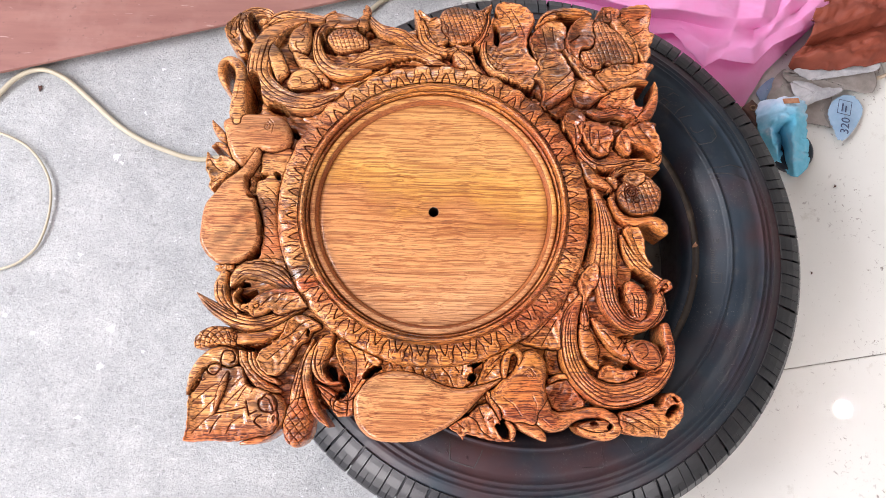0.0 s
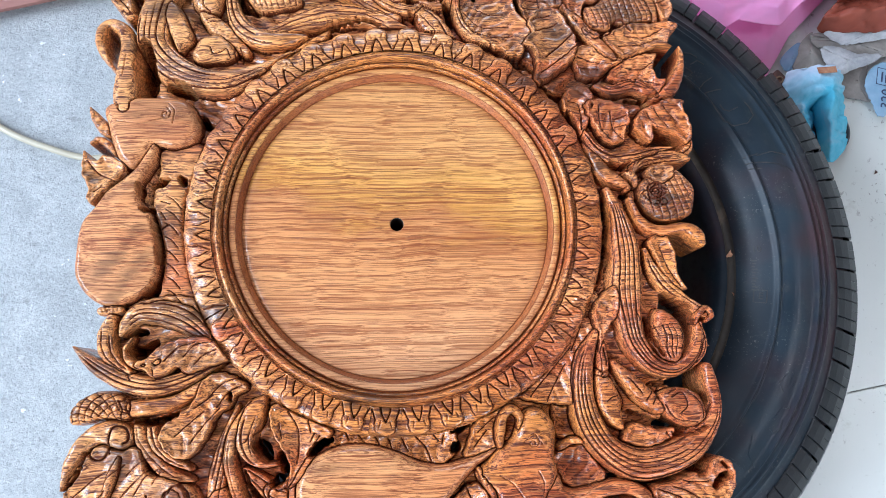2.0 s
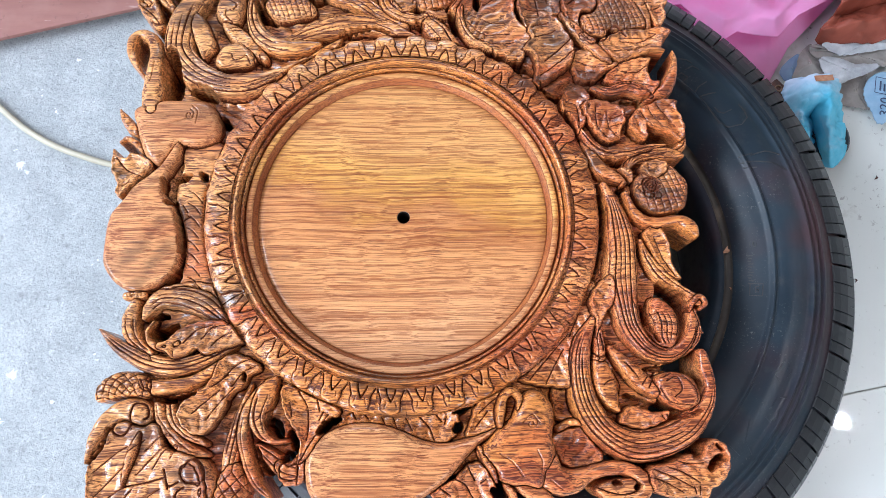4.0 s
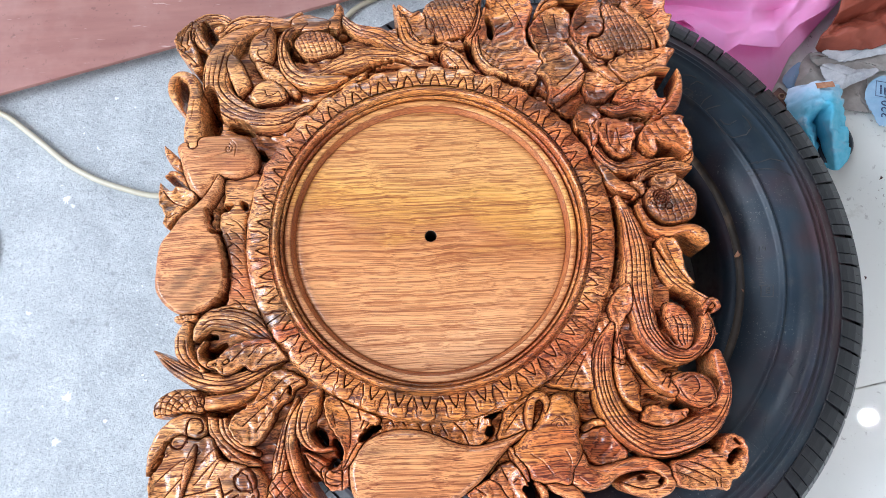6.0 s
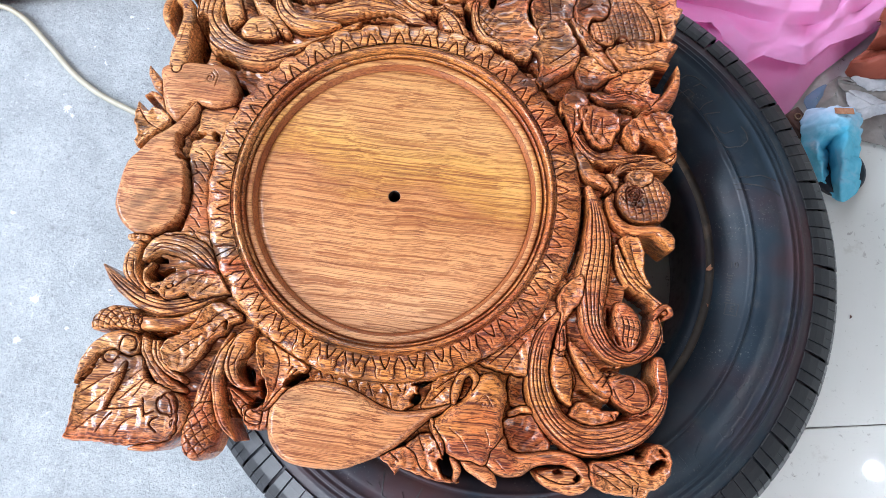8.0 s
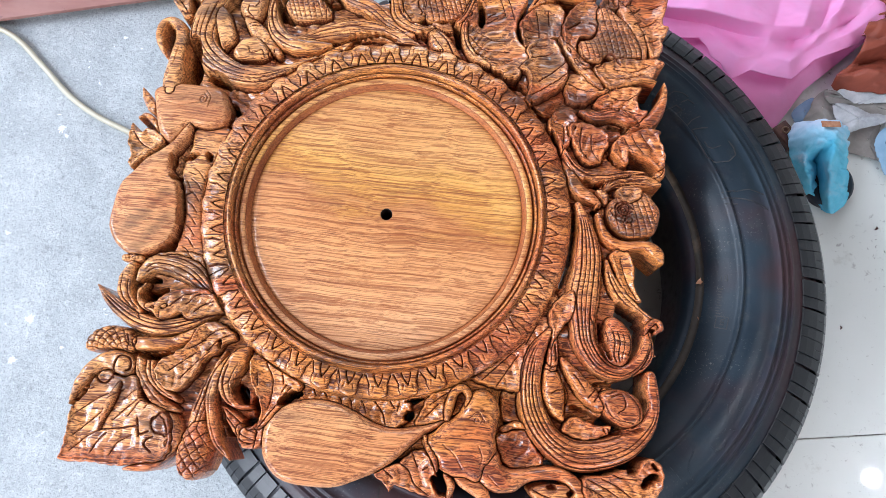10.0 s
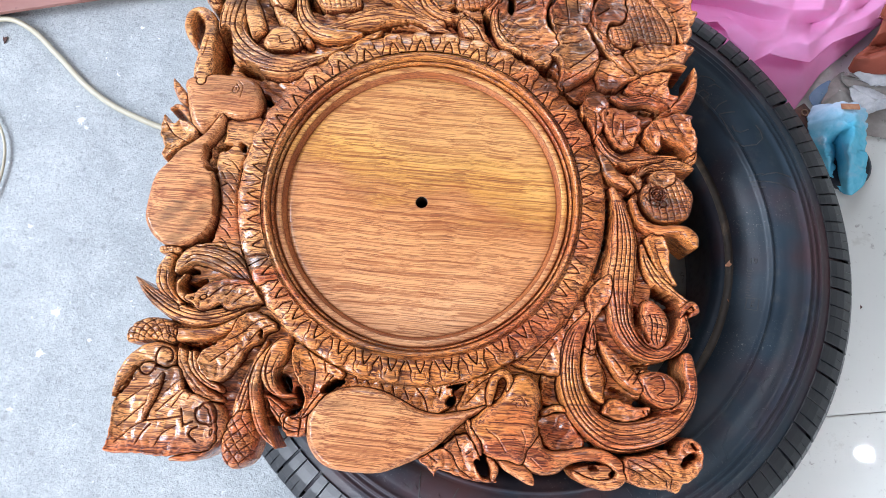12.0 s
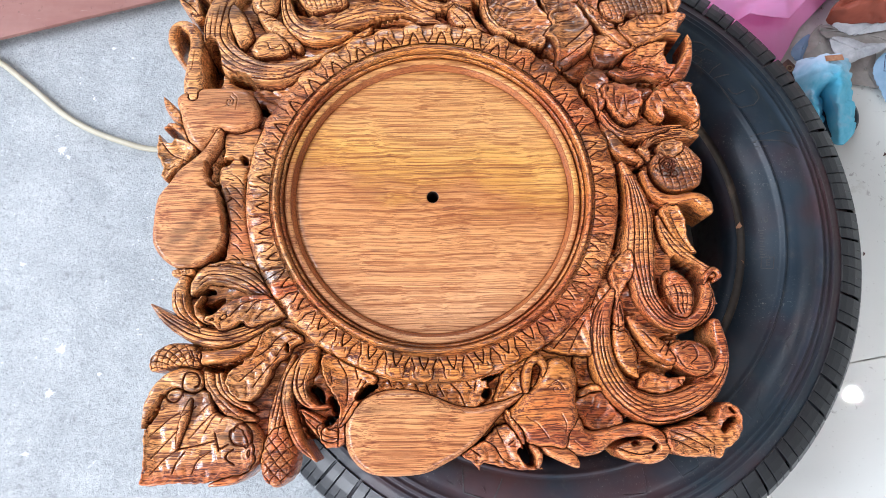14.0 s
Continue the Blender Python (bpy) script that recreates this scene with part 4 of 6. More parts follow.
shape("inner_strip", [(-194, 64), (-170, 72), (-158, 64), (-166, 40), (-173, 17), (-171, -17), (-163, -49), (-149, -75), (-176, -67), (-191, -58), (-188, -43), (-187, -24), (-192, -2), (-198, 14), (-198, 29), (-194, 46)], 9, 5, 4)
carve("collar", [(-232, -69, 7), (-225, -68, 8), (-218, -68, 6)], 16, 4, grooves=1)
carve("volute", [(-224, -74, 8), (-228, -87, 14), (-226, -100, 14), (-219, -109, 10), (-208, -117, 5)], 16, 6, grooves=2)
carve("crest_leaf", [(-216, -88, 4), (-212, -79, 12), (-202, -71, 16), (-183, -71, 20), (-166, -77, 21), (-151, -89, 14), (-140, -98, 5)], 18, 6, grooves=4)
shape("inner_leaf", [(-205, -63), (-182, -58), (-160, -61), (-148, -73), (-138, -91), (-133, -106), (-144, -102), (-162, -82), (-185, -69)], 13, 5, 4)
carve("curl", [(-207, -91, 3), (-212, -100, 4), (-208, -109, 6), (-197, -113, 6), (-187, -109, 6)], 17, 5, grooves=0)
shape("toothed_leaf", [(-204, -111), (-187, -99), (-170, -92), (-150, -91), (-137, -101), (-132, -109), (-151, -116), (-165, -119), (-171, -114), (-180, -120), (-190, -122), (-195, -117)], 17, 6, 5)
carve("horn", [(-253, -96, 2), (-242, -106, 9), (-229, -115, 14), (-211, -124, 16), (-190, -128, 16), (-169, -124, 14), (-150, -116, 10), (-133, -107, 5)], 15, 6, grooves=4)
carve("hatched_bud", [(-248, -153, 6), (-243, -147, 17), (-233, -142, 21), (-221, -142, 20), (-212, -145, 17)], 17, 8, hatch=3.4)
carve("stalk", [(-215, -145, 14), (-193, -144, 12), (-173, -140, 11), (-158, -132, 10), (-147, -123, 6)], 15, 6, grooves=0)
shape("fan_leaf", [(-152, -124), (-141, -118), (-129, -122), (-117, -131), (-126, -137), (-130, -145), (-141, -152), (-146, -165), (-154, -178), (-164, -183), (-174, -179), (-182, -170), (-182, -162), (-174, -151), (-162, -145), (-156, -134)], 17, 8, 6)
carve("rib", [(-200, -155, 7), (-197, -168, 11), (-187, -183, 11), (-174, -194, 11), (-158, -199, 4)], 14, 6, grooves=1)
carve("rib", [(-191, -155, 7), (-187, -169, 10), (-176, -181, 10), (-160, -190, 5)], 15, 6, grooves=1)
shape("corner_leaf", [(-253, -203), (-248, -193), (-238, -180), (-228, -171), (-213, -175), (-199, -174), (-191, -192), (-178, -196), (-165, -203), (-158, -217), (-156, -231), (-163, -241), (-177, -245), (-196, -250), (-221, -250), (-252, -251), (-253, -237)], 13, 6, 6)
carve("volute", [(-254, -203, 3), (-250, -186, 9), (-240, -170, 14), (-228, -162, 16), (-217, -163, 20), (-211, -166, 18)], 16, 6, grooves=0)
carve("volute", [(-194, -252, 4), (-175, -247, 10), (-162, -237, 11), (-157, -222, 16), (-164, -212, 20), (-170, -211, 20)], 16, 6, grooves=0)
carve("spear", [(-224, -222, 2), (-221, -206, 6), (-217, -192, 7), (-213, -181, 3)], 15, 5, grooves=0)
carve("acorn", [(-137, -212, 17), (-138, -226, 28), (-139, -240, 27), (-139, -250, 12)], 17, 9, hatch=3.4)
carve("stalk", [(-125, -145, 4), (-133, -168, 10), (-137, -188, 14), (-140, -204, 14), (-139, -215, 15)], 15, 6, grooves=3)
carve("blade", [(-115, -143, 6), (-126, -162, 9), (-130, -182, 10), (-126, -202, 10), (-118, -220, 9), (-104, -235, 2)], 18, 6, grooves=1)
carve("curl", [(-105, -140, 6), (-113, -151, 18), (-119, -167, 17), (-115, -182, 11), (-105, -189, 6), (-93, -189, 3)], 19, 6, grooves=2)
carve("leaf_fold", [(-119, -192, 4), (-108, -201, 12), (-96, -211, 15), (-83, -215, 11), (-77, -217, 5)], 14, 5, grooves=2, cup=0.4)
shape("side_leaf", [(-100, -147), (-89, -142), (-75, -148), (-61, -159), (-52, -165), (-56, -173), (-66, -177), (-70, -188), (-76, -195), (-80, -201), (-86, -207), (-85, -193), (-88, -183), (-94, -174), (-99, -162)], 15, 6, 5)
carve("fold", [(-84, -206, 2), (-77, -198, 5), (-71, -188, 5), (-65, -180, 2)], 18, 4, grooves=0)
shape("bridge", [(-103, -205), (-80, -203), (-79, -218), (-86, -224), (-98, -223)], 12, 5, 4)
shape("inner_leaf", [(-59, -160), (-33, -164), (3, -167), (38, -164), (45, -176), (40, -189), (26, -196), (10, -193), (-5, -184), (-31, -179), (-52, -179)], 9, 4, 3)
shape("flap", [(50, -189), (54, -175), (58, -165), (68, -155), (85, -149), (94, -154), (97, -164), (92, -173), (80, -179), (70, -184)], 13, 6, 5)
shape("relief_figure", [(-76, -231), (-80, -217), (-80, -205), (-76, -195), (-67, -186), (-53, -179), (-36, -176), (-18, -178), (-3, -183), (16, -191), (33, -193), (53, -189), (70, -183), (78, -180), (71, -188), (58, -197), (47, -208), (38, -218), (29, -226), (17, -234), (3, -241), (-11, -247), (-32, -249), (-52, -248), (-65, -243)], 18, 9, 8)
shape("crested_knob", [(75, -183), (86, -174), (95, -157), (107, -152), (117, -158), (122, -169), (121, -182), (120, -191), (122, -202), (118, -214), (114, -219), (111, -227), (106, -231), (97, -228), (90, -228), (82, -226), (74, -222), (70, -215), (62, -209), (58, -199), (67, -192)], 21, 12, 9)
carve("ear_curl", [(77, -180, 5), (78, -170, 8), (81, -158, 7), (88, -153, 7), (94, -159, 6), (92, -167, 3)], 23, 5, grooves=0)
carve("fold", [(60, -197, 3), (64, -206, 5), (70, -215, 5), (73, -224, 2)], 22, 4, grooves=0)
carve("trunk_scroll", [(113, -211, 25), (119, -223, 23), (134, -226, 19), (150, -220, 11), (167, -216, 11), (182, -217, 11), (192, -224, 12), (194, -233, 11), (185, -239, 11), (172, -239, 9), (161, -236, 8), (154, -232, 4)], 19, 7, grooves=0)
shape("scroll_end", [(152, -231), (166, -225), (184, -224), (191, -230), (187, -239), (172, -242), (160, -239)], 14, 5, 4)
shape("fringe_leaf", [(20, -233), (29, -226), (41, -220), (52, -210), (62, -209), (69, -218), (73, -228), (72, -237), (76, -243), (85, -244), (90, -246), (80, -247), (65, -246), (50, -243), (38, -240), (35, -246), (30, -240)], 12, 4, 4)
carve("tooth", [(81, -227, 5), (86, -235, 7), (85, -244, 4)], 17, 5, grooves=0)
shape("tooth", [(88, -226), (103, -226), (113, -230), (120, -239), (120, -246), (111, -244), (101, -239), (92, -234)], 17, 6, 6)
carve("big_scroll", [(160, -94, 6), (149, -117, 17), (146, -143, 20), (151, -167, 23), (165, -187, 22), (186, -198, 26), (209, -196, 26), (232, -186, 24), (248, -169, 18), (254, -153, 12), (252, -138, 13), (250, -125, 10)], 19, 7, grooves=6)
carve("bud", [(161, -125, 7), (164, -136, 16), (167, -150, 21), (171, -162, 14), (176, -170, 5)], 18, 9, grooves=0)
carve("stalk", [(164, -99, 6), (164, -116, 10), (164, -129, 9)], 16, 5, grooves=2)
carve("stalk", [(172, -118, 4), (183, -131, 12), (196, -145, 15), (207, -154, 13)], 18, 6, grooves=1)
shape("bud", [(206, -146), (217, -140), (229, -140), (240, -146), (245, -158), (243, -166), (232, -171), (220, -168), (210, -160)], 20, 10, 9)
shape("leaf_lip", [(179, -172), (186, -166), (196, -169), (206, -172), (217, -171), (215, -179), (199, -185), (184, -183), (176, -179)], 15, 5, 4)
shape("tail_leaf", [(197, -216), (215, -212), (229, -207), (242, -204), (246, -197), (253, -194), (261, -198), (265, -207), (264, -219), (256, -229), (247, -234), (242, -241), (235, -239), (220, -240), (206, -237), (198, -230)], 16, 7, 6)
carve("fold", [(126, -184, 5), (137, -179, 6), (148, -180, 4)], 12, 4, grooves=0)
shape("inner_leaf", [(122, -188), (146, -182), (154, -193), (165, -207), (153, -216), (135, -216), (125, -206)], 2, 3, 2)
shape("inner_leaf", [(122, -154), (128, -150), (133, -152), (140, -148), (144, -173), (126, -177)], 2, 3, 2)
shape("inner_leaf", [(92, -139), (121, -111), (140, -89), (157, -58), (167, -68), (161, -92), (146, -114), (139, -138), (137, -150), (123, -150), (110, -149)], 11, 5, 4)
shape("side_leaf", [(158, -78), (166, -64), (178, -58), (180, -78), (171, -90), (164, -104), (161, -112), (161, -95)], 17, 6, 5)
carve("stem", [(177, 25, 7), (185, 4, 15), (189, -20, 25), (189, -41, 27), (187, -63, 29), (188, -83, 23), (192, -103, 20), (205, -120, 17), (223, -125, 13), (238, -115, 12), (245, -99, 10), (244, -86, 5)], 20, 7, grooves=6)
carve("bud", [(215, -82, 13), (220, -95, 26), (220, -108, 25), (223, -117, 10)], 20, 9, grooves=5)
carve("leaf_lip", [(206, -26, 4), (212, -44, 9), (222, -57, 12), (235, -68, 9), (247, -77, 9), (255, -82, 6)], 18, 5, grooves=2, cup=0.4)
shape("side_leaf", [(209, -19), (222, -12), (231, -28), (233, -47), (240, -60), (231, -59), (220, -49), (214, -35)], 15, 5, 5)
carve("curl", [(243, -89, 3), (246, -81, 5), (253, -76, 5), (257, -82, 5), (252, -87, 3)], 18, 4, grooves=0)
carve("frill", [(247, -88, 4), (249, -102, 7), (245, -115, 7), (236, -125, 3)], 16, 5, grooves=2)
carve("tooth", [(246, -106, 2), (250, -106, 4), (254, -107, 1)], 14, 3, grooves=0)
shape("hatched_flower", [(206, 31), (219, 40), (235, 43), (246, 34), (252, 24), (249, 7), (243, 0), (226, -4), (212, 1), (204, 11), (203, 22)], 22, 10, 9, hatch=5.5)
carve("knot", [(210, 19, 9), (216, 16, 15), (223, 13, 9)], 25, 6, grooves=0)
carve("flower_lip", [(194, 26, 3), (197, 10, 6), (205, -5, 9), (220, -11, 10), (237, -9, 10), (249, -14, 13), (254, -22, 7)], 23, 7, grooves=0)
shape("flower_lip", [(210, 41), (222, 46), (232, 43), (232, 35), (222, 28), (213, 32)], 24, 5, 4)
carve("leaf_fold", [(201, 41, 4), (209, 50, 12), (225, 54, 15), (241, 54, 12), (251, 53, 5)], 18, 6, grooves=4)
carve("long_leaf", [(158, 79, 4), (168, 64, 9), (182, 54, 11), (200, 54, 9), (219, 59, 8), (236, 62, 3)], 20, 6, grooves=3)
carve("bud", [(161, 71, 4), (168, 53, 12), (177, 40, 14), (190, 32, 10), (197, 27, 4)], 18, 8, grooves=0)
carve("knob", [(194, 39, 4), (200, 36, 8), (202, 29, 4)], 20, 5, grooves=0)
shape("fold_leaf", [(163, 102), (175, 107), (189, 103), (200, 97), (202, 85), (198, 79), (194, 68), (182, 65), (173, 73), (166, 88)], 18, 7, 5)
shape("claw_leaf", [(204, 84), (211, 95), (224, 100), (237, 106), (250, 103), (248, 98), (253, 87), (255, 73), (250, 65), (241, 72), (233, 76), (224, 79), (220, 80), (221, 71), (217, 66), (208, 71)], 19, 6, 6)
carve("leaf_fold", [(254, 74, 5), (251, 62, 9), (240, 54, 4)], 16, 5, grooves=1)
shape("ribbed_leaf", [(71, 249), (87, 250), (105, 243), (114, 230), (109, 216), (105, 203), (108, 187), (120, 174), (116, 158), (109, 145), (98, 148), (89, 153), (77, 159), (66, 163), (57, 178), (52, 195), (56, 211), (62, 222), (65, 235)], 18, 6, 6)
carve("leaf_edge", [(61, 218, 4), (55, 203, 6), (55, 184, 7), (65, 166, 7), (82, 157, 3)], 20, 4, grooves=1)
shape("hatched_flower", [(4, 236), (17, 246), (32, 245), (49, 243), (61, 248), (60, 231), (56, 214), (43, 203), (26, 198), (15, 200), (4, 216)], 19, 8, 7, hatch=5)
carve("flower_lip", [(-26, 241, 3), (-18, 222, 10), (-12, 203, 14), (1, 192, 11), (15, 189, 8), (27, 195, 3)], 20, 5, grooves=2, cup=0.4)
shape("flower_petal", [(-22, 241), (-8, 232), (2, 231), (9, 218), (15, 204), (3, 194), (-8, 200), (-17, 218)], 17, 5, 4)
carve("flower_lip", [(60, 243, 4), (59, 223, 8), (52, 203, 9), (38, 194, 7), (23, 195, 3)], 20, 5, grooves=2)
carve("leaf_edge", [(63, 247, 3), (53, 235, 8), (40, 228, 6)], 21, 4, grooves=0)
carve("stalk", [(22, 190, 15), (33, 177, 21), (46, 162, 17), (59, 153, 6)], 17, 6, grooves=2)
shape("flower_petal", [(107, 204), (112, 214), (124, 225), (141, 230), (151, 224), (151, 208), (149, 194), (137, 190), (125, 182), (117, 175), (111, 188)], 16, 6, 5)
carve("leaf_edge", [(116, 222, 4), (128, 235, 12), (149, 242, 11), (169, 242, 9), (179, 239, 5)], 20, 5, grooves=1)
shape("ribbed_leaf", [(116, 178), (130, 189), (142, 187), (151, 174), (158, 159), (155, 143), (143, 131), (129, 122), (119, 119), (122, 137), (120, 152), (112, 157), (119, 168)], 21, 8, 7)
shape("flower_petal", [(150, 208), (157, 225), (173, 237), (184, 232), (182, 218), (184, 206), (179, 195), (168, 193), (165, 178), (171, 170), (180, 163), (174, 159), (162, 168), (153, 183), (150, 195)], 20, 7, 6)
shape("hatched_flower", [(181, 227), (193, 230), (205, 220), (217, 208), (226, 192), (228, 179), (216, 176), (202, 174), (193, 176), (188, 169), (173, 171), (165, 180), (166, 190), (179, 195), (183, 208)], 22, 9, 8, hatch=5)
carve("flower_lip", [(149, 192, 5), (157, 179, 11), (170, 164, 11), (182, 151, 10), (192, 142, 3)], 23, 6, grooves=0)
shape("flower_petal", [(182, 163), (194, 171), (208, 176), (225, 176), (240, 179), (250, 173), (243, 166), (240, 157), (244, 154), (231, 154), (217, 149), (200, 143), (191, 149)], 20, 7, 6)
carve("leaf_edge", [(200, 239, 6), (212, 223, 14), (222, 206, 14), (228, 191, 10), (231, 175, 5)], 21, 6, grooves=0)
shape("corner_leaf", [(213, 246), (226, 252), (244, 254), (252, 249), (251, 236), (247, 219), (253, 216), (251, 206), (247, 200), (249, 193), (245, 184), (238, 179), (232, 192), (226, 208), (217, 223), (209, 235)], 17, 6, 6)
shape("flower_petal", [(184, 234), (193, 248), (208, 248), (215, 242), (209, 230), (200, 229), (188, 228)], 18, 5, 5)
shape("leaf_fold", [(155, 151), (169, 156), (184, 147), (199, 141), (186, 134), (175, 126), (160, 129)], 17, 6, 5)
shape("leaf_fold", [(198, 143), (215, 148), (230, 148), (227, 139), (230, 127), (238, 125), (227, 111), (212, 119), (195, 123), (186, 129)], 15, 6, 5)
carve("thorn", [(224, 107, 8), (240, 116, 13), (249, 131, 11), (253, 146, 6), (252, 157, 2)], 17, 6, grooves=0)
carve("long_leaf", [(174, 119, 5), (189, 115, 10), (206, 120, 13), (220, 115, 10), (232, 107, 4)], 17, 5, grooves=3)
shape("fold_leaf", [(143, 100), (147, 114), (161, 120), (171, 112), (169, 94), (163, 81), (157, 74), (153, 87)], 16, 6, 5)
carve("big_scroll", [(-151, 227, 6), (-171, 220, 12), (-192, 205, 23), (-202, 179, 29), (-202, 155, 28), (-186, 135, 27), (-163, 124, 23), (-139, 123, 21), (-112, 134, 12), (-87, 149, 4)], 20, 7, grooves=5)
shape("scroll_lobe", [(-198, 199), (-182, 190), (-173, 172), (-169, 160), (-176, 152), (-181, 149), (-187, 161), (-193, 177)], 18, 5, 5)
carve("leaf_tip", [(-201, 216, 5), (-182, 230, 14), (-159, 231, 14), (-135, 228, 10), (-120, 238, 5)], 17, 5, grooves=2)
shape("bud", [(-172, 198), (-168, 211), (-160, 218), (-149, 223), (-145, 213), (-145, 197), (-150, 186), (-162, 185), (-169, 189)], 18, 8, 7)
carve("stalk", [(-162, 184, 8), (-151, 174, 15), (-139, 162, 15), (-125, 150, 7)], 16, 5, grooves=0)
shape("bud", [(-170, 145), (-166, 157), (-159, 163), (-147, 164), (-138, 157), (-133, 147), (-142, 141), (-155, 139), (-164, 139)], 18, 8, 7)
carve("crescent", [(-113, 223, 6), (-128, 219, 8), (-136, 208, 13), (-137, 189, 13), (-129, 171, 17), (-112, 161, 16), (-92, 161, 13), (-75, 164, 4)], 19, 6, grooves=3)
shape("hatched_bud", [(-127, 204), (-119, 214), (-108, 217), (-94, 215), (-83, 206), (-79, 196), (-94, 190), (-111, 187), (-120, 192)], 17, 8, 7, hatch=4.5)
carve("long_leaf", [(-110, 165, 8), (-83, 176, 17), (-56, 183, 21), (-27, 183, 17), (-1, 173, 15), (25, 161, 5)], 19, 5, grooves=4, cup=0.4)
carve("long_leaf", [(-85, 241, 5), (-76, 228, 9), (-62, 216, 13), (-41, 209, 17), (-19, 194, 15), (3, 182, 8)], 17, 5, grooves=3, cup=0.4)
shape("leaf_tip", [(-130, 229), (-116, 236), (-98, 231), (-88, 226), (-94, 218), (-111, 216), (-126, 220)], 16, 5, 4)
shape("leaf_tip", [(-98, 225), (-87, 235), (-84, 248), (-77, 242), (-79, 227), (-82, 217), (-91, 217)], 15, 5, 5)
shape("inner_leaf", [(-177, 109), (-157, 120), (-129, 122), (-105, 133), (-87, 152), (-55, 170), (-65, 151), (-90, 127), (-116, 106), (-141, 83), (-159, 90)], 9, 5, 3)
carve("trunk_scroll", [(-223, 97, 19), (-223, 116, 21), (-222, 138, 18), (-223, 156, 13), (-228, 169, 12), (-238, 174, 10), (-245, 169, 10), (-246, 157, 9), (-242, 147, 8), (-236, 137, 3)], 20, 7, grooves=0)
carve("tusk", [(-252, 101, 2), (-247, 92, 8), (-239, 82, 10), (-232, 75, 3)], 14, 5, grooves=0)
shape("side_leaf", [(-246, 215), (-237, 229), (-228, 234), (-229, 217), (-223, 201), (-220, 185), (-231, 187), (-240, 196)], 15, 5, 5)
carve("leaf_fold", [(-225, 228, 8), (-221, 212, 10), (-212, 201, 6)], 16, 4, grooves=1)
carve("volute", [(-223, 183, 10), (-233, 203, 14), (-230, 222, 15), (-216, 235, 14), (-199, 236, 11), (-189, 225, 9), (-194, 213, 5)], 16, 4, grooves=3, cup=0.3)
carve("knob", [(-206, 222, 3), (-201, 224, 8), (-195, 219, 5)], 16, 3, grooves=0)
# the wood left standing between them
def blurred(grid, reach):
    """A box blur run three times, over a reach in metres."""
    k = int(reach / STEP)
    for _ in range(3):
        for axis in (0, 1):
            pad = np.pad(grid, [(k + 1, k) if a == axis else (0, 0) for a in (0, 1)], mode="edge")
            total = np.cumsum(pad, axis)
            n0 = grid.shape[axis]
            grid = (np.take(total, np.arange(2 * k + 1, 2 * k + 1 + n0), axis) - np.take(total, np.arange(n0), axis)) / (2 * k + 1)
    return grid


formed = (OWNER > 0).astype(float)
around, share = blurred(np.where(OWNER > 0, HEIGHT, 0.0), 0.006), blurred(formed, 0.006)
between = (OWNER == 0) & (share > 0.05)
web = around / np.maximum(share, 0.05) - 0.0098 + 0.0012 * np.sin(GX * 260 + 3 * np.sin(GY * 170))
HEIGHT[between] = np.maximum(HEIGHT, web)[between]

# hollows between them
pocket([(-198, 34), (-192, 36), (-187, 38)], width=4.2, depth=14)
pocket([(-176, 40), (-173, 34)], width=3.6, depth=14)
pocket([(-204, 13), (-197, 12)], width=3.2, depth=14)
pocket([(-200, -58), (-193, -53), (-191, -47)], width=4.6, depth=14)
pocket([(-208, 34), (-207, 24)], width=2.2, depth=10)
pocket([(-195, 2), (-191, -14), (-190, -32)], width=1.6, depth=9)
pocket([(-212, -90), (-206, -86), (-199, -86)], width=3.2, depth=14)
pocket([(-207, -100), (-198, -102), (-191, -95)], width=6, depth=16)
pocket([(-203, -154), (-187, -155), (-169, -149)], width=3.4, depth=14)
pocket([(-132, -134), (-130, -141)], width=2, depth=9)
pocket([(-253, -204), (-244, -192), (-238, -176)], width=1.7, depth=7)
pocket([(-110, -174), (-106, -177), (-102, -185)], width=6, depth=18)
pocket([(-93, -183), (-89, -190), (-88, -197)], width=4.4, depth=18)
pocket([(-97, -204), (-91, -200)], width=4.6, depth=18)
pocket([(-119, -194), (-114, -208), (-105, -218)], width=2.4, depth=12)
pocket([(-69, -183), (-62, -176), (-54, -173)], width=4, depth=16)
pocket([(38, -166), (46, -167), (55, -162)], width=4.2, depth=18)
pocket([(42, -184), (45, -179)], width=4.4, depth=18)
pocket([(168, -227), (174, -227)], width=2.6, depth=12)
pocket([(185, -231), (189, -229)], width=2.6, depth=12)
pocket([(71, -231), (75, -236), (78, -241)], width=4.8, depth=18)
pocket([(185, -159), (195, -164), (208, -168)], width=4.5, depth=13)
pocket([(220, -177), (234, -175), (245, -171)], width=2.4, depth=10)
pocket([(203, -137), (218, -136), (241, -136)], width=3, depth=13)
pocket([(235, -207), (241, -205)], width=3.8, depth=16)
pocket([(249, -217), (255, -211), (260, -209)], width=4.8, depth=16)
pocket([(255, -199), (259, -203)], width=1.8, depth=9)
pocket([(220, -64), (229, -70), (240, -75)], width=4, depth=16)
pocket([(204, -83), (207, -98), (214, -114)], width=2.2, depth=12)
pocket([(174, 16), (173, -9), (171, -31), (167, -51)], width=3.8, depth=18)
pocket([(182, 50), (192, 46), (199, 50)], width=2.4, depth=13)
pocket([(192, 21), (197, 21)], width=3.6, depth=16)
pocket([(203, 77), (212, 68)], width=3, depth=13)
pocket([(228, 75), (241, 70)], width=3, depth=13)
pocket([(65, 239), (69, 232)], width=4.2, depth=16)
pocket([(67, 221), (70, 211), (70, 200)], width=4.2, depth=16)
pocket([(14, 186), (19, 182)], width=3.4, depth=14)
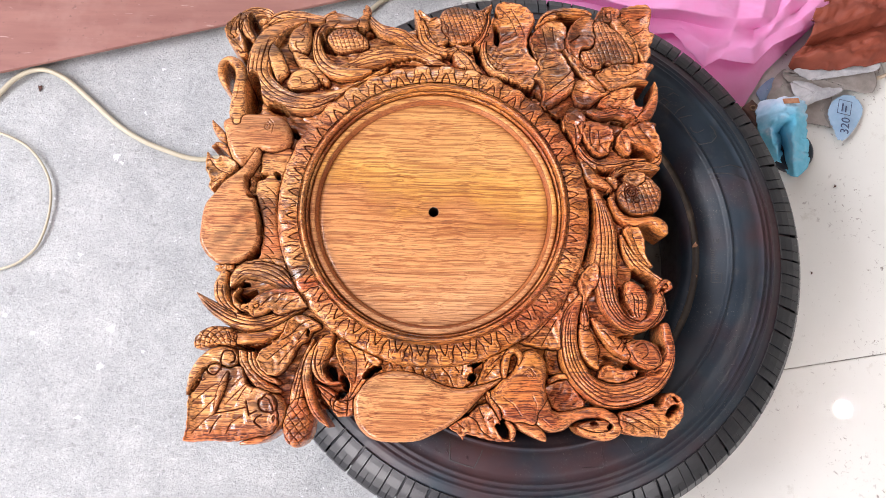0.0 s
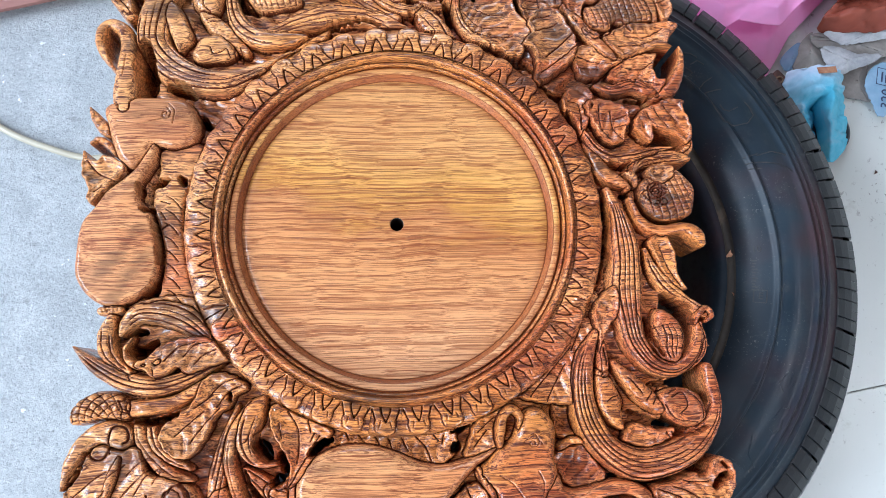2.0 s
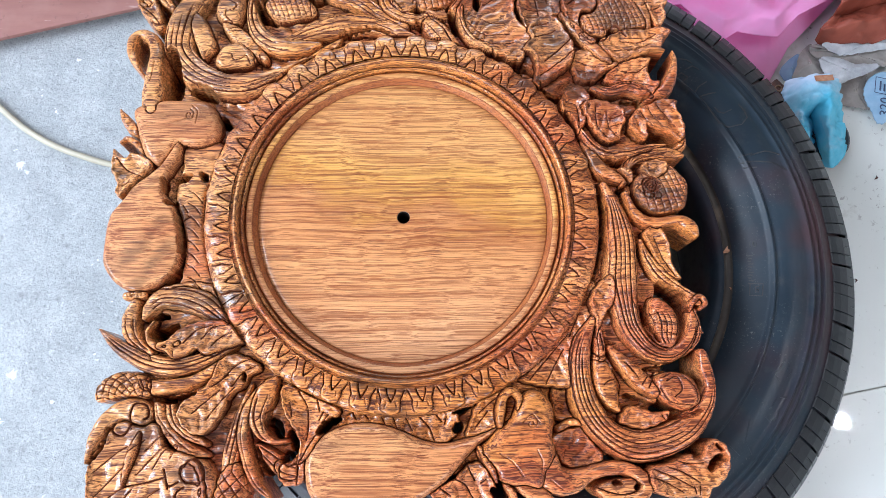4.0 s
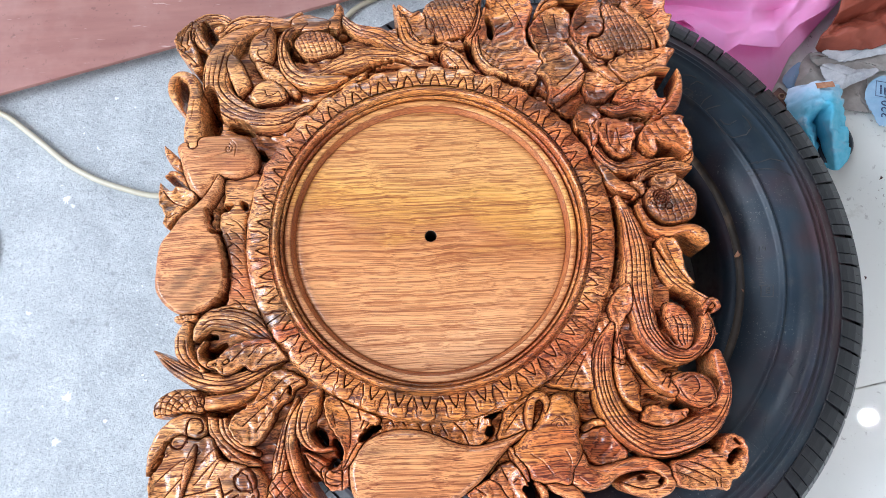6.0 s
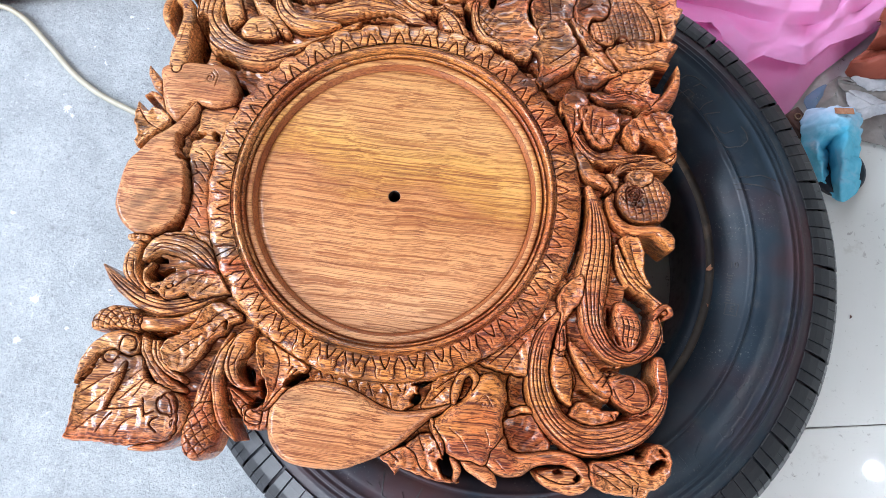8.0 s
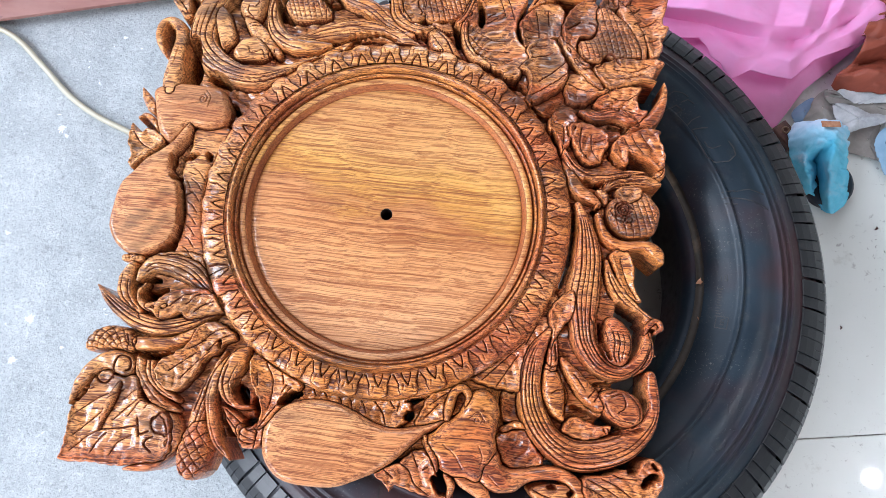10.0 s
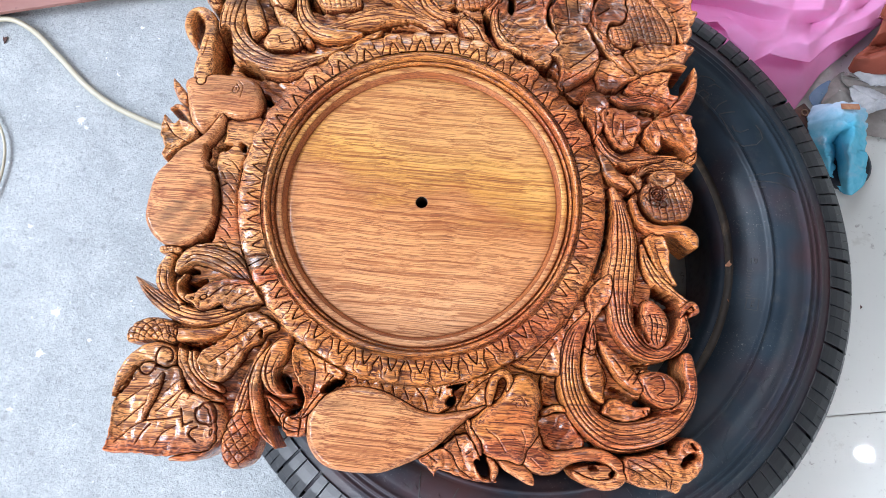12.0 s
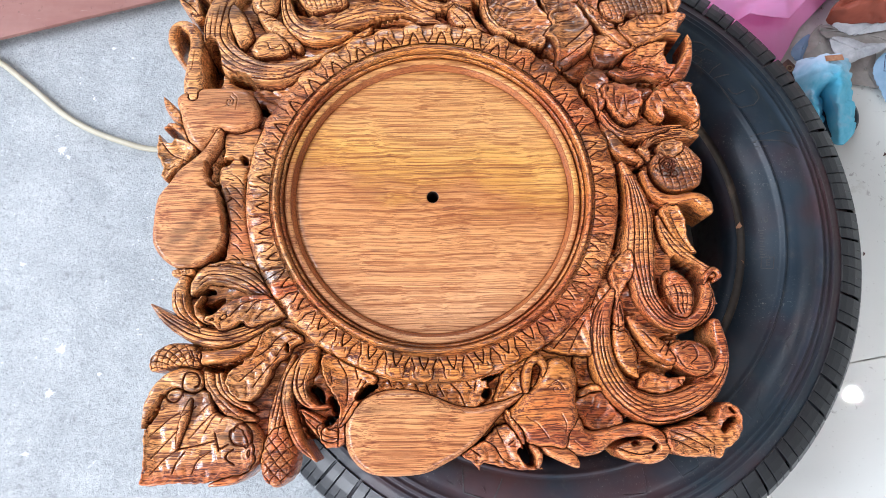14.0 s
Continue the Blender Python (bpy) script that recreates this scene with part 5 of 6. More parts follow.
pocket([(42, 199), (48, 189), (50, 179)], width=4.4, depth=15)
pocket([(141, 237), (154, 234)], width=3.4, depth=14)
pocket([(202, 108), (213, 107), (227, 111)], width=2.4, depth=12)
pocket([(124, 121), (135, 111), (146, 111)], width=4, depth=18)
pocket([(148, 94), (151, 84)], width=3.2, depth=16)
pocket([(98, 144), (110, 142), (120, 135)], width=5, depth=18)
pocket([(89, 153), (95, 150)], width=2.6, depth=14)
pocket([(-134, 207), (-129, 194), (-116, 187)], width=3.4, depth=15)
pocket([(-91, 217), (-82, 211), (-72, 214)], width=4.4, depth=16)
pocket([(-72, 164), (-50, 175), (-27, 179), (-12, 175)], width=2.8, depth=15)
pocket([(-189, 120), (-178, 117), (-169, 112)], width=5, depth=18)
pocket([(-161, 92), (-157, 85)], width=3.6, depth=16)
pocket([(-209, 154), (-207, 134), (-206, 114)], width=9.5, depth=14)
pocket([(-239, 169), (-236, 156), (-237, 146)], width=2.6, depth=14)
pocket([(-216, 232), (-216, 223)], width=3.6, depth=14)
pocket([(-206, 220), (-203, 219)], width=2.4, depth=12)
# cut lines
score([(-188 + (1.0 + 0.5 * k) * math.cos(1.1 * k), 92 + (1.4 + 0.6 * k) * math.sin(1.1 * k)) for k in range(8)], width=0.7, depth=1.6)
score([(-186, 101), (-181, 95), (-182, 84)], width=0.7, depth=1.4)
score([(-227, 86), (-208, 84), (-187, 89)], width=0.7, depth=1.2)
score([(-250, 54), (-242, 44), (-227, 36)], width=0.85, depth=2.6)
score([(-243, 28), (-237, 32)], width=0.85, depth=2.6)
score([(-190, -3), (-184, 1)], width=0.85, depth=2.2)
score([(-191, 11), (-187, 5)], width=0.85, depth=2.2)
for y in range(24, -60, -11):
    bow = 0.0016 * y * y
    score([(-187 + bow, y), (-182 + bow, y - 3), (-176 + bow, y - 10)], width=0.8, depth=2.0)
score([(-191, 20), (-184, 18)], width=0.85, depth=2.2)
score([(-190, -116), (-188, -123)], width=0.85, depth=2.2)
score([(-188, -122), (-176, -119), (-169, -114)], width=0.85, depth=2.2)
score([(-169, -114), (-164, -119), (-155, -120)], width=0.85, depth=2.2)
score([(-167, -106), (-158, -97), (-145, -95)], width=0.85, depth=2.2)
score([(-182, -109), (-171, -99), (-158, -95)], width=0.85, depth=2.2)
score([(-158, -112), (-152, -105), (-142, -101)], width=0.85, depth=2.2)
score([(-210, -118), (-207, -123)], width=0.85, depth=2.2)
score([(-214, -138), (-211, -145), (-212, -152)], width=0.85, depth=2.8)
score([(-208, -138), (-208, -145), (-205, -151)], width=0.85, depth=2.8)
score([(-171, -166), (-161, -157), (-150, -148)], width=0.85, depth=2.2)
score([(-159, -171), (-151, -160), (-138, -146)], width=0.85, depth=2.2)
score([(-149, -140), (-138, -128), (-125, -123)], width=0.85, depth=2.2)
score([(-140, -145), (-132, -134), (-122, -129)], width=0.85, depth=2.2)
score([(-156, -145), (-144, -136)], width=0.85, depth=2.2)
score([(-220, -177), (-220, -166), (-217, -158), (-210, -158), (-206, -163), (-206, -168), (-209, -170)], width=1.2, depth=3.2)
score([(-221, -176), (-227, -182), (-233, -181), (-235, -176), (-233, -173)], width=1.2, depth=3.2)
score([(-175, -207), (-172, -203), (-167, -202), (-160, -208), (-159, -217), (-165, -220), (-174, -219), (-178, -214), (-177, -207)], width=1.2, depth=3.2)
score([(-175, -223), (-180, -226), (-181, -231), (-174, -236)], width=1.2, depth=3.2)
score([(-180, -219), (-187, -222), (-190, -218)], width=1.2, depth=3.2)
score([(-224, -222), (-206, -219), (-190, -215)], width=1.1, depth=2.8)
score([(-192, -209), (-188, -224)], width=1.1, depth=2.8)
score([(-246, -229), (-234, -216), (-222, -204)], width=0.85, depth=2)
score([(-248, -210), (-233, -197), (-223, -191)], width=0.85, depth=2)
score([(-246, -242), (-234, -229), (-223, -222)], width=0.85, depth=2)
score([(-227, -242), (-224, -233), (-217, -224)], width=0.85, depth=2)
score([(-210, -242), (-206, -232), (-195, -224)], width=0.85, depth=2)
score([(-201, -208), (-193, -196), (-183, -190)], width=0.85, depth=2)
score([(-214, -213), (-202, -200), (-189, -189)], width=0.85, depth=2)
score([(-208, -194), (-199, -186), (-190, -181)], width=0.85, depth=2)
score([(-222, -196), (-209, -186)], width=0.85, depth=2)
score([(-187, -200), (-181, -192)], width=0.85, depth=2)
score([(-115, -166), (-117, -171), (-121, -173)], width=0.85, depth=2.2)
score([(-100, -145), (-105, -160), (-112, -167)], width=0.85, depth=2.2)
score([(-86, -150), (-79, -163), (-78, -178), (-79, -189)], width=0.85, depth=2.2)
score([(-93, -159), (-91, -170)], width=0.85, depth=2.2)
score([(-71, -157), (-69, -166)], width=0.85, depth=2.2)
score([(-66, -167), (-69, -173)], width=0.85, depth=2.2)
score([(-62, -169), (-66, -175)], width=0.85, depth=2.2)
score([(-86, -208), (-86, -223)], width=0.85, depth=2.2)
score([(-80, -206), (-80, -221)], width=0.85, depth=2.2)
score([(-43, -167), (-40, -173)], width=0.85, depth=2.6)
score([(-34, -168), (-30, -173)], width=0.85, depth=2.6)
score([(-20, -170), (-16, -178)], width=0.85, depth=2.6)
score([(-10, -171), (-6, -182)], width=0.85, depth=2.6)
score([(1, -173), (6, -183)], width=0.85, depth=2.6)
score([(12, -172), (20, -181), (24, -191)], width=0.85, depth=2.6)
score([(26, -171), (30, -176)], width=0.85, depth=2.6)
score([(34, -172), (33, -178)], width=0.85, depth=2.6)
score([(61, -170), (73, -160), (82, -155)], width=0.85, depth=2.2)
score([(58, -181), (68, -169)], width=0.85, depth=2.2)
score([(103 + (1.2 + 0.55 * k) * math.cos(1.1 * k), -179 + (1.0 + 0.45 * k) * math.sin(1.1 * k)) for k in range(9)], width=0.7, depth=1.6)
score([(96, -178), (103, -172), (110, -180)], width=0.8, depth=1.6)
score([(106, -200), (110, -209), (109, -217)], width=0.8, depth=1.3)
score([(76, -202), (86, -209), (94, -220)], width=0.8, depth=1.3)
score([(126, -219), (138, -221), (150, -216)], width=0.7, depth=1.4)
score([(116, -223), (129, -232), (146, -229)], width=0.7, depth=1.4)
score([(160, -219), (175, -220), (187, -225)], width=0.7, depth=1.4)
score([(38, -220), (48, -226), (55, -237), (68, -245)], width=0.85, depth=2.6)
score([(49, -207), (52, -215), (56, -223)], width=0.85, depth=2.6)
score([(28, -228), (36, -234)], width=0.85, depth=2.6)
score([(61, -225), (65, -222)], width=0.85, depth=2.6)
score([(165, -149), (169, -146), (174, -145)], width=0.85, depth=2.2)
score([(176, -137), (181, -150), (176, -167)], width=0.85, depth=2.2)
score([(158, -123), (164, -126), (169, -124)], width=0.85, depth=2.2)
score([(158, -128), (164, -130), (170, -128)], width=0.85, depth=2.2)
score([(197, -149), (204, -140)], width=0.85, depth=2.2)
score([(202, -152), (210, -139)], width=0.85, depth=2.2)
score([(216, -147), (225, -144), (228, -154), (222, -160)], width=0.85, depth=2.2)
score([(230, -142), (240, -154), (241, -164)], width=0.85, depth=2.2)
score([(211, -153), (219, -164), (236, -167)], width=0.85, depth=2.2)
score([(214, -144), (221, -141)], width=0.85, depth=2.2)
score([(211, -174), (214, -179)], width=0.85, depth=2.2)
score([(215, -174), (217, -179)], width=0.85, depth=2.2)
score([(197, -223), (209, -227), (223, -235)], width=0.85, depth=2.2)
score([(200, -217), (218, -224), (232, -232)], width=0.85, depth=2.2)
score([(211, -215), (225, -220), (238, -228)], width=0.85, depth=2.2)
score([(233, -231), (233, -236)], width=0.85, depth=2.2)
score([(238, -231), (236, -237)], width=0.85, depth=2.2)
score([(215, -209), (228, -213), (242, -213)], width=0.85, depth=2.2)
score([(104, -144), (125, -121), (139, -106)], width=0.85, depth=2.2)
score([(117, -148), (128, -129), (134, -119)], width=0.85, depth=2.2)
score([(140, -108), (149, -89)], width=0.85, depth=2.2)
score([(193, -77), (197, -85), (201, -90)], width=0.85, depth=3)
score([(208, -92), (220, -89), (232, -89)], width=0.85, depth=1.6)
score([(207, -99), (220, -98), (234, -100)], width=0.85, depth=1.6)
score([(209, -108), (220, -107), (232, -109)], width=0.85, depth=1.6)
score([(218, -23), (225, -43), (234, -58)], width=0.85, depth=2.2)
score([(212, 23), (218, 25), (223, 21), (221, 14), (215, 14), (212, 17)], width=0.85, depth=2.5)
score([(215, 19), (220, 18)], width=0.85, depth=2.5)
score([(175, 100), (175, 79), (184, 68)], width=0.85, depth=2.2)
score([(185, 95), (186, 80), (193, 68)], width=0.85, depth=2.2)
score([(188, 88), (198, 91)], width=0.85, depth=2.2)
score([(188, 80), (197, 82)], width=0.85, depth=2.2)
score([(215, 93), (225, 79)], width=0.85, depth=1.8)
score([(222, 96), (234, 80)], width=0.85, depth=1.8)
score([(230, 100), (243, 85)], width=0.85, depth=1.8)
score([(73, 243), (85, 231), (94, 211)], width=0.85, depth=2.2)
score([(86, 243), (96, 226), (102, 208)], width=0.85, depth=2.2)
score([(62, 195), (81, 186), (96, 185)], width=0.85, depth=2.2)
score([(60, 186), (76, 174), (100, 174)], width=0.85, depth=2.2)
score([(68, 169), (85, 164), (104, 166)], width=0.85, depth=2.2)
score([(73, 206), (83, 214)], width=0.85, depth=2.2)
score([(76, 203), (86, 209)], width=0.85, depth=2.2)
score([(-1, 219), (8, 223), (14, 215), (10, 205)], width=0.85, depth=2.2)
score([(27, 224), (31, 214), (35, 210)], width=0.85, depth=2.2)
score([(-9, 226), (3, 232)], width=0.85, depth=2.2)
score([(108, 201), (120, 199), (135, 198)], width=0.85, depth=2.2)
score([(113, 191), (127, 191)], width=0.85, depth=2.2)
score([(123, 219), (127, 203), (128, 192)], width=0.85, depth=2.2)
score([(135, 222), (137, 207)], width=0.85, depth=2.2)
score([(131, 144), (142, 153), (154, 163)], width=0.85, depth=2.6)
score([(126, 129), (143, 141), (160, 155)], width=0.85, depth=2.6)
score([(122, 179), (136, 182)], width=0.85, depth=2.6)
score([(122, 167), (142, 174)], width=0.85, depth=2.6)
score([(176, 212), (182, 208), (182, 199), (176, 194), (167, 192), (164, 183)], width=1.1, depth=3)
score([(179, 162), (189, 166), (192, 175), (199, 178), (208, 169)], width=1.1, depth=3)
score([(155, 202), (167, 213)], width=1.1, depth=3)
score([(202, 165), (219, 163), (236, 171)], width=0.85, depth=2.2)
score([(196, 154), (213, 155), (231, 161)], width=0.85, depth=2.2)
score([(213, 225), (219, 230)], width=0.85, depth=2.2)
score([(219, 213), (226, 219)], width=0.85, depth=2.2)
score([(225, 200), (231, 205)], width=0.85, depth=2.2)
score([(215, 223), (225, 235)], width=0.85, depth=2.2)
score([(225, 211), (241, 222)], width=0.85, depth=2.2)
score([(231, 195), (243, 201)], width=0.85, depth=2.2)
score([(234, 235), (245, 241)], width=0.85, depth=2.2)
score([(193, 243), (194, 230)], width=0.85, depth=2.2)
score([(203, 244), (203, 230)], width=0.85, depth=2.2)
score([(160, 146), (174, 141), (188, 138)], width=0.85, depth=2.2)
score([(160, 135), (177, 133)], width=0.85, depth=2.2)
score([(202, 136), (216, 135), (225, 140)], width=0.85, depth=2.2)
score([(197, 126), (214, 125), (226, 122)], width=0.85, depth=2.2)
score([(149, 105), (158, 102), (159, 82)], width=0.85, depth=2.2)
score([(147, 96), (154, 94)], width=0.85, depth=2.2)
score([(-158, 206), (-152, 202), (-155, 196), (-161, 196), (-161, 190), (-156, 186)], width=0.85, depth=2.2)
score([(-151, 220), (-155, 210)], width=0.85, depth=2.2)
score([(-159, 179), (-151, 181)], width=0.85, depth=2.2)
score([(-158, 176), (-148, 178)], width=0.85, depth=2.2)
score([(-154, 151), (-152, 146), (-146, 147), (-141, 150), (-138, 144)], width=0.85, depth=2.2)
score([(-135, 153), (-134, 142)], width=0.85, depth=2.2)
score([(-130, 153), (-129, 142)], width=0.85, depth=2.2)
score([(-85, 206), (-84, 194)], width=0.85, depth=2.2)
score([(-80, 207), (-79, 194)], width=0.85, depth=2.2)
score([(-239, 112), (-234, 137), (-232, 162)], width=0.7, depth=1.3)
score([(-225, 125), (-222, 144)], width=0.7, depth=1.3)
score([(-240, 202), (-230, 194), (-222, 184)], width=0.85, depth=2.2)
score([(-229, 226), (-229, 213), (-218, 193)], width=0.85, depth=2.2)
for r, shift in ((2.6, 0.0), (5.2, 0.8), (7.6, -0.7)):
    score([(217 + shift + r * (1 + 0.16 * math.sin(3 * a + r)) * math.cos(a), 22 + r * (1 + 0.2 * math.sin(2 * a + r)) * math.sin(a)) for a in (0.1, 1.1, 2.1, 3.1, 4.1, 5.1, 6.1)], width=1.3, depth=3.4)
finish_relief()

# ---- things round the tyre ----
def creased(name, control, fine, rough, material, parent=None, seed=1, thick=0.0006, often=1.0):
    """A thin sheet folded along the lines of a coarse net, with small wrinkles between."""
    net = np.array(control, float)
    for axis in (0, 1):
        n0 = net.shape[axis]
        at = np.linspace(0, n0 - 1, (n0 - 1) * fine + 1)
        k = np.clip(at.astype(int), 0, n0 - 2)
        f = at - k
        f = 0.85 * f + 0.15 * f * f * (3 - 2 * f)
        f = f.reshape((-1, 1, 1) if axis == 0 else (1, -1, 1))
        net = np.take(net, k, axis) * (1 - f) + np.take(net, k + 1, axis) * f
    rows = []
    for i, line in enumerate(net):
        row = []
        for j, (x, y, z) in enumerate(line):
            p = Vector(((x + 0.4 * y) * 22 * often, (y - 0.3 * x) * 34 * often, seed * 3.7))
            h = rough * (abs(noise.noise(p)) * 1.6 + 0.7 * abs(noise.noise(p * 2.3)) + 0.35 * noise.noise(p * 5) - 0.4)
            ragged = 0.0035 * noise.noise(p * 2.1) if i in (0, len(net) - 1) or j in (0, len(line) - 1) else 0
            row.append((x + ragged, y + ragged, max(0.0015, z + h)))
        rows.append(row)
    ob = part(name, sheet(rows)[0], material, parent)
    solid = ob.modifiers.new("thickness", "SOLIDIFY")
    solid.thickness, solid.offset = thick, 1
    return ob


# reddish board that lies behind, on the concrete
board = tagged(new("board"), "scuffed reddish-brown wooden board on battens over the concrete", "board")
for name, box in (("plank", (-1.0, 0.62, 0.0, 0.34, 0.016, 0.022)), ("batten", (-0.9, -0.86, 0.03, 0.32, 0.0, 0.016)), ("batten", (-0.1, -0.06, 0.03, 0.32, 0.0, 0.016)), ("batten", (0.5, 0.54, 0.03, 0.32, 0.0, 0.016))):
    bm = slab(*box, 0.0012)
    bmesh.ops.rotate(bm, verts=bm.verts, matrix=Matrix.Rotation(radians(14.5), 3, "Z"))
    bmesh.ops.translate(bm, verts=bm.verts, vec=(-0.40, 0.300, 0.0))
    part(name, bm, red_board, board, smooth=False)

# dried paint splashes on the concrete
bm = bmesh.new()
for k, (x, y, size) in enumerate(((-0.451, 0.128, 9), (-0.442, 0.118, 5), (-0.432, -0.116, 9), (-0.535, -0.124, 6), (-0.386, -0.146, 4), (-0.441, -0.166, 7), (-0.575, -0.1, 5), (-0.462, -0.232, 5), (-0.397, 0.262, 4), (-0.485, -0.015, 5), (-0.345, -0.095, 3))):
    ring = []
    for i in range(40):
        a = 2 * math.pi * i / 40
        r = size / 1000 * (0.30 + 1.1 * abs(noise.noise((2.2 * math.cos(a), 2.2 * math.sin(a), k * 7.1))) + 0.35 * abs(noise.noise((9 * math.cos(a), 9 * math.sin(a), k * 3.3))))
        ring.append(bm.verts.new((x + r * math.cos(a), y + r * math.sin(a) * 0.8, 0.0004)))
    mid = bm.verts.new((x, y, 0.0009))
    for i in range(40):
        bm.faces.new((mid, ring[i], ring[(i + 1) % 40]))
tagged(part("paint_splashes", bm, backing_paint), "dried white paint splashes on the concrete", "paint", kind="stuff")

# hose
def tube(name, places, radius, material):
    line, length = glide(places, 160)
    bm, rows = bmesh.new(), []
    way = np.gradient(line, axis=0)
    for p, w in zip(line, way):
        w = Vector(w).normalized()
        across = Vector((-w.y, w.x, 0)).normalized()
        up = w.cross(across)
        rows.append([tuple(Vector(p) + radius * (math.cos(k * math.pi / 5) * across + math.sin(k * math.pi / 5) * up)) for k in range(10)])
    sheet(rows, loop=True, bm=bm)
    return part(name, bm, material)


tagged(tube("hose", [(0.10, 0.56, 0.004), (-0.03, 0.412, 0.004), (-0.096, 0.365, 0.004), (-0.17, 0.26, 0.004), (-0.235, 0.16, 0.004), (-0.32, 0.125, 0.004), (-0.385, 0.138, 0.004), (-0.442, 0.166, 0.004), (-0.495, 0.210, 0.005),
                     (-0.535, 0.242, 0.007), (-0.570, 0.254, 0.009), (-0.604, 0.240, 0.008), (-0.640, 0.200, 0.004), (-0.70, 0.14, 0.004), (-0.80, 0.12, 0.004)], 0.0036, vinyl),
       "cream vinyl hose curving over the concrete", "hose")
tagged(tube("hose", [(-0.80, 0.19, 0.004), (-0.68, 0.175, 0.004), (-0.617, 0.158, 0.004), (-0.574, 0.137, 0.005), (-0.543, 0.100, 0.006), (-0.532, 0.062, 0.006), (-0.536, 0.016, 0.005), (-0.553, -0.017, 0.004), (-0.60, -0.040, 0.003), (-0.75, -0.06, 0.003)], 0.0018, vinyl),
       "cream vinyl hose lying in a loose loop", "hose")

# pink plastic
pink = tagged(new("plastic_sheet"), "crumpled translucent pink plastic sheet behind the tyre", "plastic sheet")
creased("under_layer", [[(0.309, 0.301, 0.004), (0.351, 0.284, 0.004), (0.395, 0.249, 0.004), (0.444, 0.217, 0.003), (0.48, 0.274, 0.005), (0.549, 0.341, 0.008), (0.601, 0.39, 0.012)],
         [(0.307, 0.319, 0.01), (0.349, 0.31, 0.01), (0.397, 0.289, 0.01), (0.446, 0.263, 0.012), (0.475, 0.294, 0.016), (0.528, 0.352, 0.014), (0.592, 0.409, 0.016)],
         [(0.293, 0.434, 0.01), (0.347, 0.439, 0.01), (0.402, 0.444, 0.01), (0.453, 0.448, 0.01), (0.496, 0.446, 0.012), (0.525, 0.434, 0.014), (0.573, 0.416, 0.016)]], 12, 0.0018, pink_deep, pink, 4)
creased("upper_fold", [[(0.113, 0.362, 0.02), (0.232, 0.342, 0.02), (0.283, 0.318, 0.02), (0.34, 0.32, 0.03), (0.381, 0.267, 0.03), (0.397, 0.272, 0.046), (0.45, 0.27, 0.038), (0.475, 0.294, 0.046), (0.533, 0.329, 0.032), (0.573, 0.368, 0.03)],
         [(0.113, 0.371, 0.026), (0.232, 0.351, 0.026), (0.284, 0.337, 0.024), (0.353, 0.329, 0.028), (0.383, 0.288, 0.048), (0.414, 0.295, 0.044), (0.44, 0.284, 0.056), (0.472, 0.311, 0.042), (0.517, 0.334, 0.048), (0.572, 0.384, 0.03)],
         [(0.114, 0.385, 0.022), (0.234, 0.367, 0.022), (0.286, 0.353, 0.02), (0.348, 0.343, 0.026), (0.395, 0.325, 0.036), (0.417, 0.314, 0.052), (0.455, 0.325, 0.036), (0.475, 0.322, 0.056), (0.523, 0.358, 0.03), (0.558, 0.391, 0.038)],
         [(0.112, 0.381, 0.046), (0.229, 0.365, 0.046), (0.276, 0.343, 0.056), (0.332, 0.332, 0.074), (0.386, 0.326, 0.068), (0.419, 0.326, 0.062), (0.452, 0.325, 0.068), (0.485, 0.343, 0.044), (0.501, 0.359, 0.054), (0.555, 0.411, 0.03)],
         [(0.112, 0.392, 0.052), (0.229, 0.377, 0.052), (0.277, 0.362, 0.06), (0.335, 0.353, 0.072), (0.388, 0.344, 0.07), (0.427, 0.35, 0.056), (0.459, 0.345, 0.066), (0.495, 0.367, 0.04), (0.512, 0.38, 0.05), (0.56, 0.423, 0.03)],
         [(0.11, 0.459, 0.02), (0.242, 0.456, 0.02), (0.295, 0.45, 0.026), (0.356, 0.437, 0.036), (0.415, 0.435, 0.03), (0.445, 0.418, 0.046), (0.487, 0.425, 0.03), (0.505, 0.414, 0.044), (0.551, 0.438, 0.022), (0.578, 0.453, 0.026)],
         [(0.108, 0.56, 0.01), (0.253, 0.557, 0.01), (0.309, 0.556, 0.01), (0.379, 0.554, 0.01), (0.439, 0.553, 0.01), (0.479, 0.552, 0.01), (0.516, 0.551, 0.01), (0.544, 0.551, 0.01), (0.585, 0.55, 0.01), (0.617, 0.549, 0.01)]], 12, 0.0018, pink_film, pink, 8)

# rust-brown cloth
tagged(creased("cloth", [[(0.509, 0.278, 0.014), (0.56, 0.27, 0.02), (0.62, 0.278, 0.02), (0.703, 0.302, 0.016)],
         [(0.506, 0.282, 0.035), (0.55, 0.285, 0.042), (0.615, 0.3, 0.04), (0.702, 0.329, 0.03)],
         [(0.529, 0.304, 0.022), (0.567, 0.316, 0.024), (0.634, 0.337, 0.022), (0.72, 0.36, 0.02)],
         [(0.529, 0.31, 0.045), (0.569, 0.326, 0.05), (0.627, 0.35, 0.05), (0.713, 0.386, 0.04)],
         [(0.56, 0.4, 0.02), (0.61, 0.42, 0.02), (0.67, 0.44, 0.02), (0.75, 0.47, 0.02)],
         [(0.587, 0.63, 0.01), (0.668, 0.63, 0.01), (0.749, 0.63, 0.01), (0.809, 0.63, 0.01)]], 14, 0.010, rust_film, None, 3, 0.001),
       "crumpled rust-brown cloth beside the pink plastic", "cloth")

